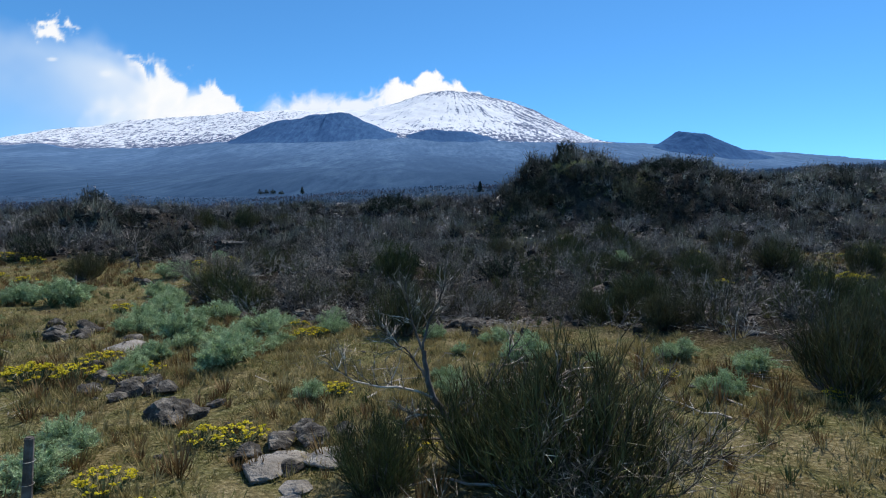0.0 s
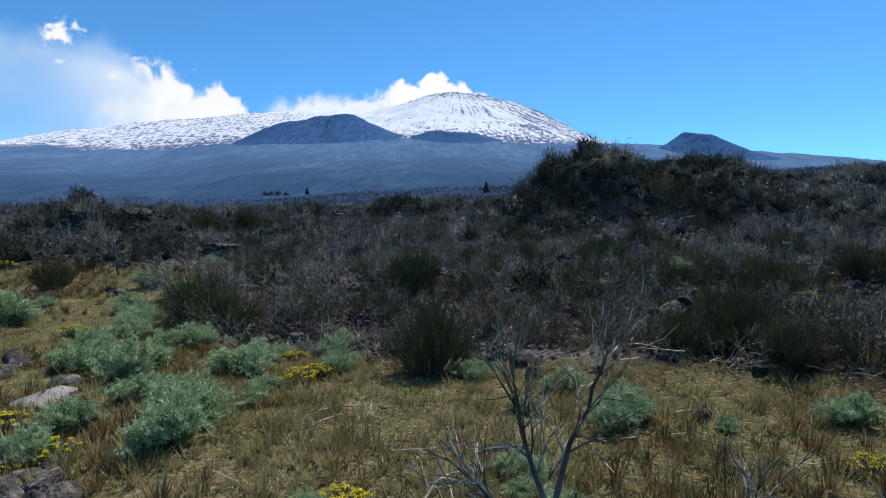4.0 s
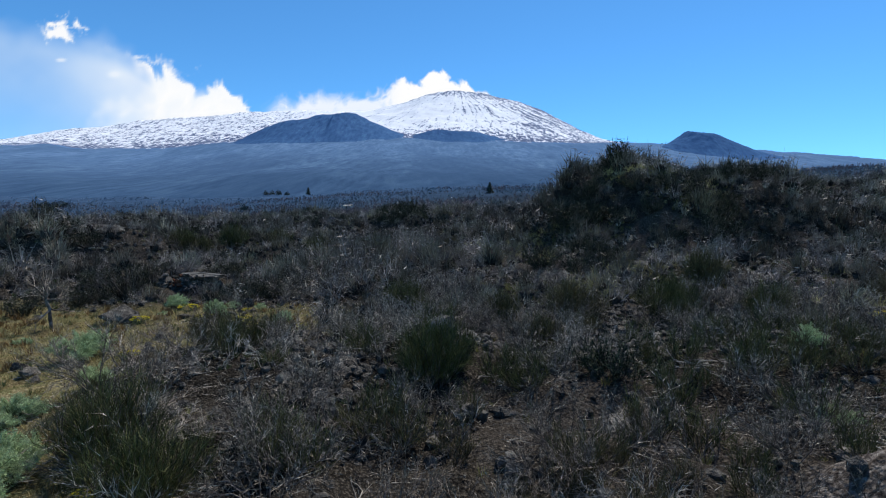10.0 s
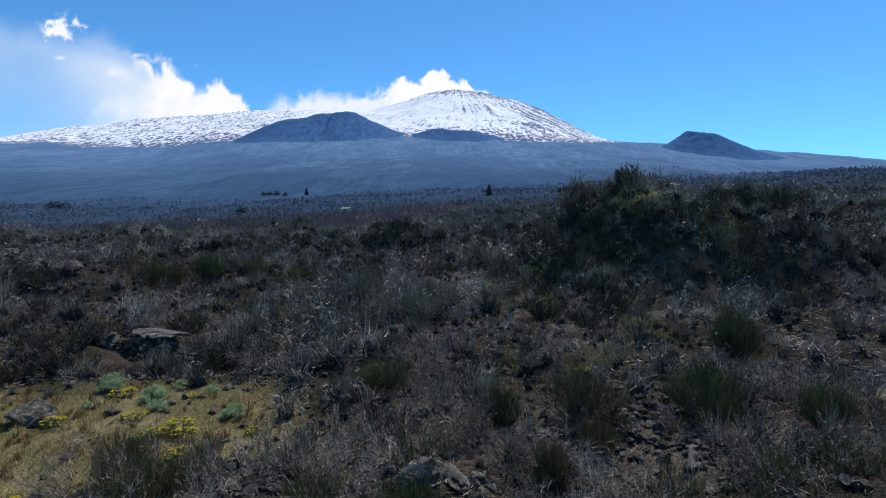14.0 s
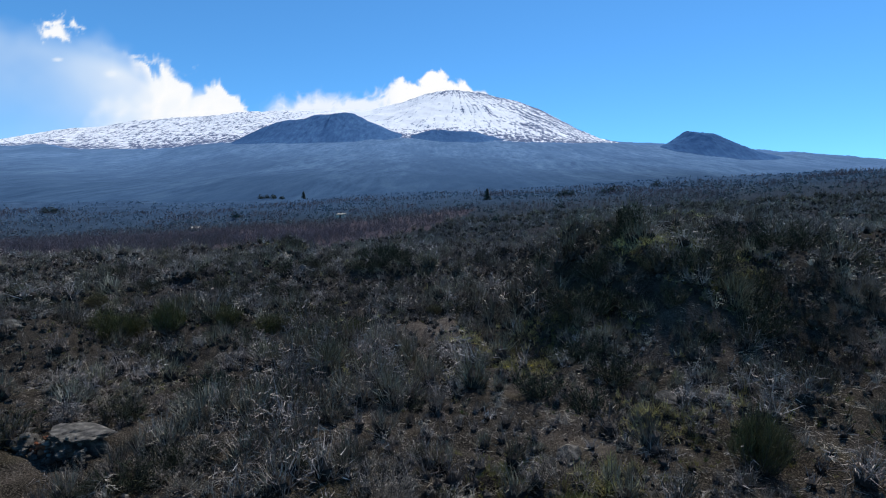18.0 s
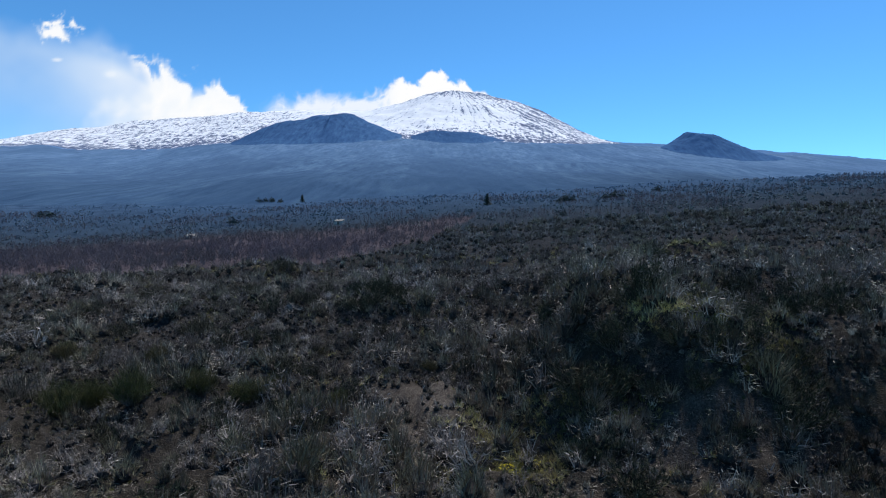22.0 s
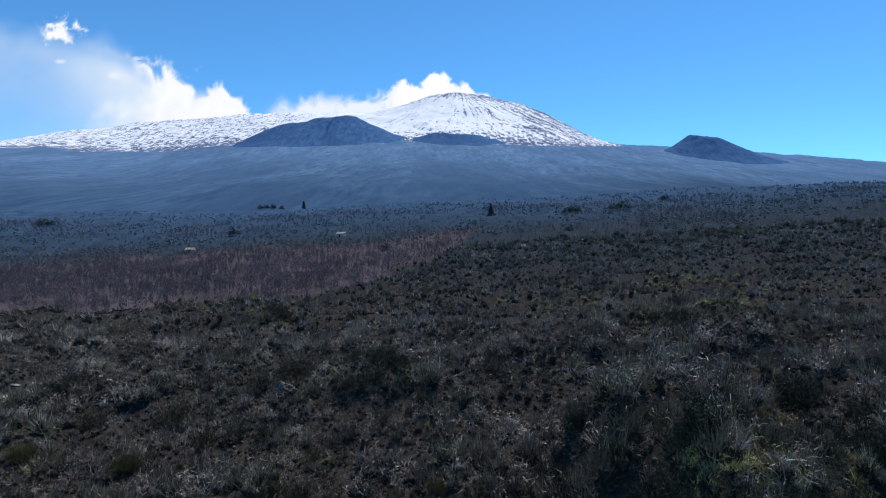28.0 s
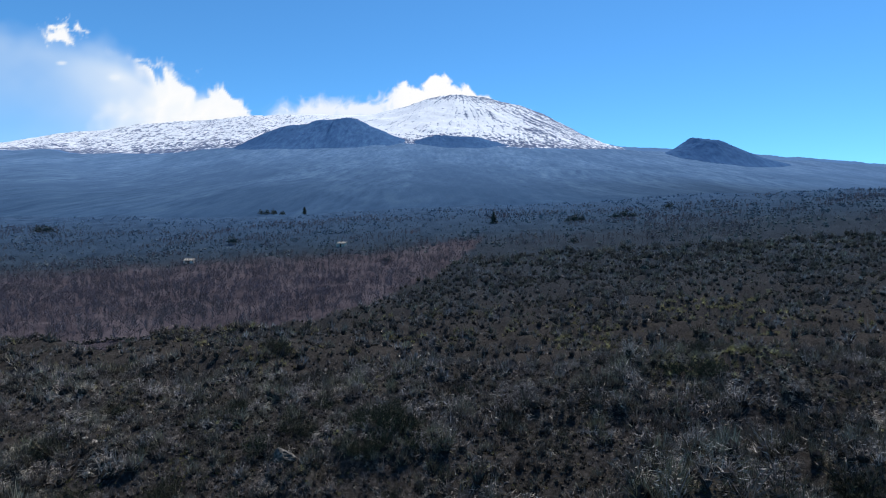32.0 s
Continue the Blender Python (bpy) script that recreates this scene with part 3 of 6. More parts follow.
def snow_material():
    """Snow with rock ribs that fan down from the summit, speckled with trees along its lower edge."""
    m = bpy.data.materials.new("snow_and_rock")
    m.use_nodes = True
    n, l = m.node_tree.nodes, m.node_tree.links
    b = n["Principled BSDF"]
    geo = n.new("ShaderNodeNewGeometry")
    sep = n.new("ShaderNodeSeparateXYZ")
    l.new(geo.outputs["Position"], sep.inputs[0])

    def calc(op, a, c=None):
        x = n.new("ShaderNodeMath")
        x.operation = op
        for i, v in enumerate((a, c)):
            if v is None:
                continue
            if isinstance(v, (int, float)):
                x.inputs[i].default_value = v
            else:
                l.new(v, x.inputs[i])
        return x.outputs[0]

    dx, dy = calc("SUBTRACT", sep.outputs["X"], 60.0), calc("SUBTRACT", 4250.0, sep.outputs["Y"])
    ang, rad = calc("ARCTAN2", dx, dy), calc("SQRT", calc("ADD", calc("MULTIPLY", dx, dx), calc("MULTIPLY", dy, dy)))
    comb = n.new("ShaderNodeCombineXYZ")
    l.new(calc("MULTIPLY", ang, 26.0), comb.inputs[0])
    l.new(calc("MULTIPLY", rad, 0.0022), comb.inputs[1])
    rib = n.new("ShaderNodeTexNoise")
    rib.inputs["Scale"].default_value, rib.inputs["Detail"].default_value, rib.inputs["Roughness"].default_value = 1.0, 9, 0.62
    l.new(comb.outputs[0], rib.inputs["Vector"])
    dots = n.new("ShaderNodeTexNoise")
    dots.inputs["Scale"].default_value, dots.inputs["Detail"].default_value, dots.inputs["Roughness"].default_value = 0.055, 10, 0.66
    grain = n.new("ShaderNodeMapping")
    grain.inputs["Scale"].default_value = (1.0, 0.14, 1.0)
    l.new(geo.outputs["Position"], grain.inputs["Vector"])
    l.new(grain.outputs[0], dots.inputs["Vector"])
    wide = n.new("ShaderNodeTexNoise")
    wide.inputs["Scale"].default_value, wide.inputs["Detail"].default_value = 0.004, 4
    l.new(geo.outputs["Position"], wide.inputs["Vector"])
    cone = n.new("ShaderNodeMapRange")       # ribs on the summit cone, speckles elsewhere
    cone.inputs["From Min"].default_value, cone.inputs["From Max"].default_value = 1500, 900
    cone.inputs["To Max"].default_value = 0.55
    l.new(rad, cone.inputs["Value"])
    mixn = n.new("ShaderNodeMix")
    l.new(cone.outputs["Result"], mixn.inputs["Factor"])
    l.new(dots.outputs["Fac"], mixn.inputs["A"])
    l.new(rib.outputs["Fac"], mixn.inputs["B"])
    low = n.new("ShaderNodeMapRange")        # more trees near the lower edge
    above = n.new("ShaderNodeAttribute")
    above.attribute_name = "above"
    low.inputs["From Min"].default_value, low.inputs["From Max"].default_value = 5, 150
    low.inputs["To Min"].default_value, low.inputs["To Max"].default_value = 0.12, 0.0
    l.new(above.outputs["Fac"], low.inputs["Value"])
    east = n.new("ShaderNodeMapRange")       # wind-swept side
    east.inputs["From Min"].default_value, east.inputs["From Max"].default_value = -90, 520
    east.inputs["To Min"].default_value, east.inputs["To Max"].default_value = -0.1, 0.085
    l.new(sep.outputs["X"], east.inputs["Value"])
    crater = n.new("ShaderNodeMapRange")
    crater.inputs["From Min"].default_value, crater.inputs["From Max"].default_value = 300, 90
    crater.inputs["To Max"].default_value = 0.1
    cx, cy = calc("MULTIPLY", calc("ADD", sep.outputs["X"], 70.0), 0.6), calc("SUBTRACT", 4120.0, sep.outputs["Y"])
    l.new(calc("SQRT", calc("ADD", calc("MULTIPLY", cx, cx), calc("MULTIPLY", cy, cy))), crater.inputs["Value"])
    v = calc("SUBTRACT", mixn.outputs["Result"], low.outputs["Result"])
    v = calc("SUBTRACT", calc("SUBTRACT", v, calc("MULTIPLY", east.outputs["Result"], cone.outputs["Result"])), crater.outputs["Result"])
    v = calc("ADD", v, calc("MULTIPLY", calc("SUBTRACT", wide.outputs["Fac"], 0.5), 0.16))
    ra = n.new("ShaderNodeValToRGB")
    el = ra.color_ramp.elements
    el.new(0.5)
    # distance haze is mixed into these rock colours as blue
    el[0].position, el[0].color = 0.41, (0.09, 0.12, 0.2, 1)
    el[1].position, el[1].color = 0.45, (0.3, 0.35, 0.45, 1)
    el[2].position, el[2].color = 0.485, (0.76, 0.78, 0.82, 1)
    l.new(v, ra.inputs["Fac"])
    line = n.new("ShaderNodeMapRange")       # the snow's ragged lower edge
    line.inputs["From Min"].default_value, line.inputs["From Max"].default_value = 6, 14
    bare = n.new("ShaderNodeMapRange")       # no snow on the low shoulder
    bare.inputs["From Min"].default_value, bare.inputs["From Max"].default_value = 950, 1300
    bare.inputs["To Max"].default_value = 400
    l.new(sep.outputs["X"], bare.inputs["Value"])
    ragged = calc("ADD", above.outputs["Fac"], calc("MULTIPLY", calc("SUBTRACT", dots.outputs["Fac"], 0.5), 46.0))
    l.new(calc("SUBTRACT", ragged, bare.outputs["Result"]), line.inputs["Value"])
    mx = n.new("ShaderNodeMix")
    mx.data_type = "RGBA"
    # slope below the snow, its base colour hazed blue like the flank
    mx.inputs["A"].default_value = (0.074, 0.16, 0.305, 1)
    l.new(line.outputs["Result"], mx.inputs["Factor"])
    l.new(ra.outputs["Color"], mx.inputs["B"])
    l.new(mx.outputs["Result"], b.inputs["Base Color"])
    b.inputs["Roughness"].default_value, b.inputs["Specular IOR Level"].default_value = 0.9, 0.03
    bu = n.new("ShaderNodeBump")
    bu.inputs["Strength"].default_value, bu.inputs["Distance"].default_value = 0.5, 12.0
    l.new(mixn.outputs["Result"], bu.inputs["Height"])
    l.new(bu.outputs["Normal"], b.inputs["Normal"])
    return m


# near to far, the flank's base colour takes on more haze blue
M_FLANK = hazed_material("wooded_flank", (0.042, 0.086, 0.156), (0.122, 0.213, 0.357), 450, 2100, 0.055, 0.15, (0.72, 0.76, 0.8), True)
# far bushes: haze painted in as a colour that blues with distance
M_HAZED_SCRUB = hazed_material("hazed_hillside_scrub", (0.15, 0.16, 0.155), (0.15, 0.225, 0.32), 300, 650, 0.05)
# cinder slopes: the blue of distance haze is put into the base colour
M_CONE = hazed_material("cinder_cone", (0.068, 0.148, 0.3), (0.068, 0.148, 0.3), 0, 9999, 0.06, 0.04)
M_SNOW = snow_material()
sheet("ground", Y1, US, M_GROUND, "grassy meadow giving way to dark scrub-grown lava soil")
sheet("mountain_flank", Y2, US, M_FLANK, "wooded lower flank of a volcano, coloured blue-grey as by haze")
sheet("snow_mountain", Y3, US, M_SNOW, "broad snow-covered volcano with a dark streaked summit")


def cinder_cone(cx, cy, left, right, ry, h, flat, shoulder, label):
    """A cone with a flat, slightly hollow top; left and right are the reach of its two sides."""
    a = np.linspace(0, 2 * np.pi, 145)[:-1]
    r = np.linspace(0, 1.3, 60)
    rr, aa = np.meshgrid(r, a, indexing="ij")
    rx = np.where(np.cos(aa) < 0, left, right)
    x, y = cx + rr * rx * np.cos(aa), cy + rr * ry * np.sin(aa)
    flat_r = flat * min(left, right) / np.where(np.cos(aa) < 0, left, right)
    prof = np.clip((1 - rr) / (1 - flat_r), 0, 1) ** 1.18
    prof = np.where(rr < flat_r, 1.0, prof)
    z = land(x, y) + h * prof * (1 + 0.05 * fbm(x / 60, y / 60, 4, 41)) + 3 * prof * fbm(x / 18, y / 18, 3, 42) - 40 * sstep(0.97, 1.3, rr) + 1
    z = z + shoulder * hump(x, y, cx - 0.66 * left, cy, 0.36 * left, 0.5 * ry, 1.0, 0.2)
    z = z - 0.06 * h * hump(x, y, cx - 10, cy, flat * right * 0.7, flat * ry, 1)
    k = len(a)
    i, j = np.meshgrid(np.arange(len(r) - 1), np.arange(k), indexing="ij")
    p, q = i * k + j, i * k + (j + 1) % k
    f = np.stack([p + k, q + k, q, p], -1).reshape(-1, 4)
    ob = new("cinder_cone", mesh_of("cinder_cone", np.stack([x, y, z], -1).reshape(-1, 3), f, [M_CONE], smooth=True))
    return tagged(ob, label, "hill", kind="structure")


def snow_flecks(cx, cy, h):
    """Thin old snow in the gullies of a cone, facing the meadow."""
    g = np.random.default_rng(12)
    fleck = []
    for dx, dz, wide, n in ((-70, 0.40, 26, 26), (62, 0.52, 16, 16), (40, 0.36, 14, 8), (-40, 0.55, 16, 9)):
        for k in range(n):
            fleck.append((cx + dx + g.normal(0, wide), dz + g.normal(0, 0.07), g.uniform(2.5, 7)))
    geo = Geo()
    for x, q, w in fleck:
        y = cy - 300 * (1 - q)
        c = np.array([x, y - 9, float(land(np.array([x]), np.array([y]))[0]) + h * q * 1.05 + 6])
        geo.add(c + np.array([(-w, 0, -w * 0.3), (w * g.uniform(0.5, 1), 1, -w * 0.5), (w * g.uniform(-0.3, 0.8), 3, w * g.uniform(0.4, 0.9))]), [(0, 1, 2)])
    return tagged(new("snow_flecks", geo.mesh("snow_flecks", M_FLECK)), "small patches of old snow on the cinder cone", "snow", kind="stuff")


M_FLECK = shade("old_snow", [(0.45, 0.5, 0.58), (0.6, 0.65, 0.72)], 0.1, rough=0.9)
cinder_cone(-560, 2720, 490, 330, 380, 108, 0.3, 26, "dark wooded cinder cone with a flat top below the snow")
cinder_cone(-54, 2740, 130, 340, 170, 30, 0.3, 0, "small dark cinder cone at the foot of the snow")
cinder_cone(1095, 2400, 150, 330, 240, 77, 0.34, 0, "distant flat-topped cinder cone with bare slopes coloured haze blue")


snow_flecks(-560, 2720, 108)


# ---- plants: how each kind grows ----
def curves(geo, P, R, sides=3):
    """Many tubes at once: P (n, k, 3) centre lines, R (n, k) radii."""
    n, k, _ = P.shape
    d = np.gradient(P, axis=1)
    d /= np.linalg.norm(d, axis=2)[..., None] + 1e-9
    ref = np.where(np.abs(d[:, :1, 2:3]) < 0.8, [[[0.1, 0.2, 1.0]]], [[[1.0, 0.2, 0.1]]])
    a = np.cross(d, np.broadcast_to(ref, d.shape))
    a /= np.linalg.norm(a, axis=2)[..., None] + 1e-9
    b = np.cross(d, a)
    ang = np.arange(sides) * 2 * np.pi / sides
    v = P[:, :, None] + R[:, :, None, None] * (a[:, :, None] * np.cos(ang)[:, None] + b[:, :, None] * np.sin(ang)[:, None])
    o = (np.arange(n) * k * sides)[:, None, None]
    i = (np.arange(k - 1) * sides)[None, :, None]
    s0, s1 = np.arange(sides)[None, None], ((np.arange(sides) + 1) % sides)[None, None]
    p, q = o + i + s0, o + i + s1
    f = np.concatenate([np.stack([p, q, q + sides], -1).reshape(-1, 3), np.stack([p, q + sides, p + sides], -1).reshape(-1, 3)])
    geo.add(v.reshape(-1, 3), f)


def sprout(rng, P, per, length, k, wild, lift, lo=0.25, hi=1.0):
    """Side shoots on centre lines P: (n * per, k, 3) new centre lines."""
    n, m, _ = P.shape
    t = rng.uniform(lo, hi, (n, per)) * (m - 1)
    i = np.minimum(t.astype(int), m - 2)
    fr = (t - i)[..., None]
    rows = np.arange(n)[:, None]
    p0, p1 = P[rows, i], P[rows, i + 1]
    start = (p0 + (p1 - p0) * fr).reshape(-1, 3)
    way = (p1 - p0).reshape(-1, 3)
    way /= np.linalg.norm(way, axis=1)[:, None] + 1e-9
    way = way + rng.normal(0, wild, way.shape) + [0, 0, lift]
    way /= np.linalg.norm(way, axis=1)[:, None] + 1e-9
    step = length * rng.uniform(0.6, 1.25, (len(way), 1)) / (k - 1)
    out = [start]
    for j in range(k - 1):
        way = way + rng.normal(0, wild * 0.35, way.shape) + [0, 0, lift * 0.15]
        way /= np.linalg.norm(way, axis=1)[:, None]
        out.append(out[-1] + way * step)
    return np.stack(out, 1)


def taper(P, r0, r1):
    n, k, _ = P.shape
    return np.broadcast_to(np.linspace(r0, r1, k), (n, k))


def broom_arrays(seed, h, r, stems, per, thick, upright=0.35, reach=1.0):
    """A broom bush: woody stems that fan from the foot, and thin rush-like twigs that stand on them."""
    rng = np.random.default_rng(seed)
    a = rng.uniform(0, 2 * np.pi, stems)
    rad = np.sqrt(rng.uniform(0.02, 1, stems)) * r
    lop = 1 + 0.18 * np.sin(a * 2 + seed) + 0.12 * np.sin(a * 3 + 2 * seed)
    tip = np.stack([np.cos(a) * rad * lop, np.sin(a) * rad * lop, h * (1 - 0.5 * (rad / r) ** 2) * rng.uniform(0.6, 1.0, stems)], 1)
    foot = np.stack([np.cos(a) * rad * 0.16, np.sin(a) * rad * 0.16, np.full(stems, -0.12)], 1)
    mid = foot + (tip - foot) * [0.62, 0.62, 0.42]
    t = np.linspace(0, 1, 4)[None, :, None]
    P = foot[:, None] * (1 - t) ** 2 + 2 * mid[:, None] * t * (1 - t) + tip[:, None] * t ** 2
    P = P + rng.normal(0, 0.02 * h, P.shape) * (t > 0)
    wood, green = Geo(), Geo()
    curves(wood, P, taper(P, 0.011 * h, 0.003 * h))
    T = sprout(rng, P, per, 0.36 * h * reach, 2, 0.42 / reach, upright, 0.22, 1.0)
    green.spike(T[:, 0], T[:, 1], thick)
    S = sprout(rng, T, 3, 0.22 * h * reach, 2, 0.38, 0.3, 0.15, 0.9)
    way = S[:, 1] - S[:, 0]
    ln = np.linalg.norm(way, axis=1)
    flakes(green, rng, S[:, 0], way / (ln[:, None] + 1e-9), ln, np.full(len(S), thick * 1.7))
    return wood, green


def dead_arrays(seed, h, r, limbs, thick, per=(4, 5, 4)):
    """A leafless grey shrub: crooked limbs, arching branches, a haze of fine twigs."""
    rng = np.random.default_rng(seed)
    a = rng.uniform(0, 2 * np.pi, limbs)
    way = np.stack([np.cos(a), np.sin(a), rng.uniform(0.4, 1.5, limbs)], 1)
    way /= np.linalg.norm(way, axis=1)[:, None]
    P = [np.stack([np.cos(a) * 0.05, np.sin(a) * 0.05, np.full(limbs, -0.12)], 1)]
    ln = np.hypot(h, r) * rng.uniform(0.55, 0.95, (limbs, 1)) / 5
    for j in range(5):
        way = way + rng.normal(0, 0.22, way.shape) + [0, 0, 0.05 - 0.05 * j]
        way /= np.linalg.norm(way, axis=1)[:, None]
        P.append(P[-1] + way * ln)
    P = np.stack(P, 1)
    wood, fine = Geo(), Geo()
    curves(wood, P, taper(P, 0.016 * h, 0.005 * h), 4)
    B = sprout(rng, P, per[0], 0.42 * h, 4, 0.45, 0.12, 0.25, 1.0)
    curves(wood, B, taper(B, 0.0065 * h, 0.003 * h))
    C = sprout(rng, B, per[1], 0.3 * h, 2, 0.5, 0.12, 0.2, 1.0)
    fine.spike(C[:, 0], C[:, 1], thick)
    D = sprout(rng, C, per[2], 0.16 * h, 2, 0.55, 0.1, 0.2, 1.0)
    way = D[:, 1] - D[:, 0]
    ln = np.linalg.norm(way, axis=1)
    flakes(fine, rng, D[:, 0], way / (ln[:, None] + 1e-9), ln, np.full(len(D), thick * 1.5))
    return wood, fine


def fennel_arrays(seed, r, fronds, leaves):
    """A mound of finely cut fennel leaves: arching plumes, each a haze of hair-fine leaflets, in a few overlapping heads."""
    rng = np.random.default_rng(seed)
    heads = 4
    ha, hr = rng.uniform(0, 2 * np.pi, heads), np.array([0.0, 0.45, 0.5, 0.42]) * r
    pick = rng.integers(heads, size=fronds)
    cx, cy = np.cos(ha[pick]) * hr[pick], np.sin(ha[pick]) * hr[pick]
    size = np.array([1.0, 0.72, 0.6, 0.8])[pick] * r
    a = rng.uniform(0, 2 * np.pi, fronds)
    reach = rng.uniform(0.15, 0.62, fronds) * size
    top = size * rng.uniform(0.55, 0.95, fronds) * (1.1 - 0.9 * reach / size)
    t = np.linspace(0, 1, 6)
    rad = reach[:, None] * t ** 1.3
    z = top[:, None] * (1.9 * t - 0.95 * t ** 2) - 0.04
    P = np.stack([cx[:, None] + np.cos(a)[:, None] * rad, cy[:, None] + np.sin(a)[:, None] * rad, z], -1) + rng.normal(0, 0.012 * r, (fronds, 6, 3))
    stalk, leaf = Geo(), Geo()
    curves(stalk, P[:, ::1], taper(P, 0.011 * r, 0.004 * r))
    L = sprout(rng, P, leaves, 0.13 * r, 2, 0.6, 0.05, 0.3, 1.0)
    S = sprout(rng, L, 10, 0.05 * r, 2, 0.8, 0.05, 0.0, 1.0)
    way = S[:, 1] - S[:, 0]
    ln = np.linalg.norm(way, axis=1)
    flakes(leaf, rng, S[:, 0], way / (ln[:, None] + 1e-9), ln * 1.15, np.full(len(S), 0.013 * r))
    return stalk, leaf


def spurge_arrays(seed, r, stems):
    """A low clump of leafy stems, each with a flat yellow flower head."""
    rng = np.random.default_rng(seed)
    a, rad = rng.uniform(0, 2 * np.pi, stems), np.sqrt(rng.uniform(0, 1, stems)) * r
    tip = np.stack([np.cos(a) * rad, np.sin(a) * rad, 0.75 * r * (1 - 0.4 * (rad / r) ** 2) * rng.uniform(0.8, 1.1, stems)], 1)
    P = np.stack([tip * [0.25, 0.25, -0.1], tip * [0.8, 0.8, 0.5], tip], 1)
    leaf, bloom = Geo(), Geo()
    curves(leaf, P, taper(P, 0.012 * r + 0.002, 0.006 * r + 0.002))
    L = sprout(rng, P, 12, 0.16 * r, 2, 0.9, 0.1, 0.3, 0.95)
    side = np.cross(L[:, 1] - L[:, 0], [0.1, 0.2, 1.0])
    side /= np.linalg.norm(side, axis=1)[:, None] + 1e-9
    leaf.blades(L[:, 0], L[:, 1], 0.035 * r, side)
    k = 15
    c = np.repeat(tip, k, 0) + rng.normal(0, 1, (stems * k, 3)) * [0.05 * r, 0.05 * r, 0.022 * r]
    d = rng.normal(0, 1, (stems * k, 3)) * [1, 1, 0.35]
    d /= np.linalg.norm(d, axis=1)[:, None]
    sd = np.cross(d, rng.normal(0, 0.3, d.shape) + [0, 0, 1.0])
    sd /= np.linalg.norm(sd, axis=1)[:, None]
    w = 0.04 * r + 0.004
    bloom.blades(c - d * w, c + d * w, 1.7 * w, sd)
    return leaf, bloom


def tuft_arrays(seed, h, r, n, w):
    rng = np.random.default_rng(seed)
    a, rad = rng.uniform(0, 2 * np.pi, n), rng.uniform(0, 0.35, n) * r
    foot = np.stack([np.cos(a) * rad, np.sin(a) * rad, np.full(n, -0.03)], 1)
    b = a + rng.normal(0, 0.6, n)
    lean = rng.uniform(0.1, 1.0, n) * r
    tip = foot + np.stack([np.cos(b) * lean, np.sin(b) * lean, h * rng.uniform(0.45, 1.0, n)], 1)
    g = Geo()
    g.blades(foot, tip, w, np.stack([-np.sin(b), np.cos(b), np.zeros(n)], 1))
    return g.arrays()


def rock_arrays(seed, sub=2, flat=0.7, rough=0.32):
    bm = bmesh.new()
    bmesh.ops.create_icosphere(bm, subdivisions=sub, radius=0.5)
    off = Vector((seed * 3.7, seed * 1.9, seed * 5.3))
    for v in bm.verts:
        d = v.co.normalized()
        k = 1 + rough * noise.noise(d * 1.3 + off) + rough * 0.7 * noise.cell(d * 1.7 + off) * 0.6 + 0.12 * noise.noise(d * 5 + off)
        v.co = d * 0.5 * k
    for i in range(9):                    # broken faces
        n = Vector((math.sin(seed * 7.1 + i * 2.4), math.cos(seed * 3.3 + i * 4.1), math.sin(seed * 1.7 + i * 1.3))).normalized()
        d = 0.36 + 0.07 * math.sin(seed * 2.9 + i * 5.7)
        for v in bm.verts:
            over = v.co.dot(n) - d
            if over > 0:
                v.co -= n * over * 0.92
    for v in bm.verts:
        v.co.z *= flat
        v.co.x *= 1.15
    V = np.array([v.co[:] for v in bm.verts])
    bm.faces.ensure_lookup_table()
    F = np.array([[v.index for v in f.verts] for f in bm.faces])
    bm.free()
    return V, F


def flakes(geo, rng, c, way, length, width):
    """Single slender triangles at c, pointing along way."""
    n = len(c)
    sd = np.cross(way, rng.normal(0, 1, (n, 3)))
    sd /= np.linalg.norm(sd, axis=1)[:, None] + 1e-9
    w, ln = np.reshape(width, (-1, 1)), np.reshape(length, (-1, 1))
    geo.add(np.stack([c - sd * w / 2, c + sd * w / 2, c + way * ln], 1).reshape(-1, 3), np.arange(3 * n).reshape(-1, 3))


def wisp_arrays(seed, n):
    """A dead bush seen from afar: arching bleached twigs that fan from the foot."""
    rng = np.random.default_rng(seed + 300)
    a, out = rng.uniform(0, 2 * np.pi, n), rng.uniform(0.1, 0.6, n)
    base = np.stack([np.cos(a) * 0.3 * out, np.sin(a) * 0.3 * out, rng.uniform(0.0, 0.2, n)], 1)
    knee = np.stack([np.cos(a) * 0.7 * out, np.sin(a) * 0.7 * out, rng.uniform(0.3, 0.8, n)], 1)
    b = a + rng.normal(0, 0.7, n)
    tip = knee + np.stack([np.cos(b) * 0.35, np.sin(b) * 0.35, rng.uniform(-0.2, 0.15, n)], 1)
    g = Geo()
    g.spike(base, knee, 0.009)
    g.spike(knee, tip, 0.01)
    return g.arrays()


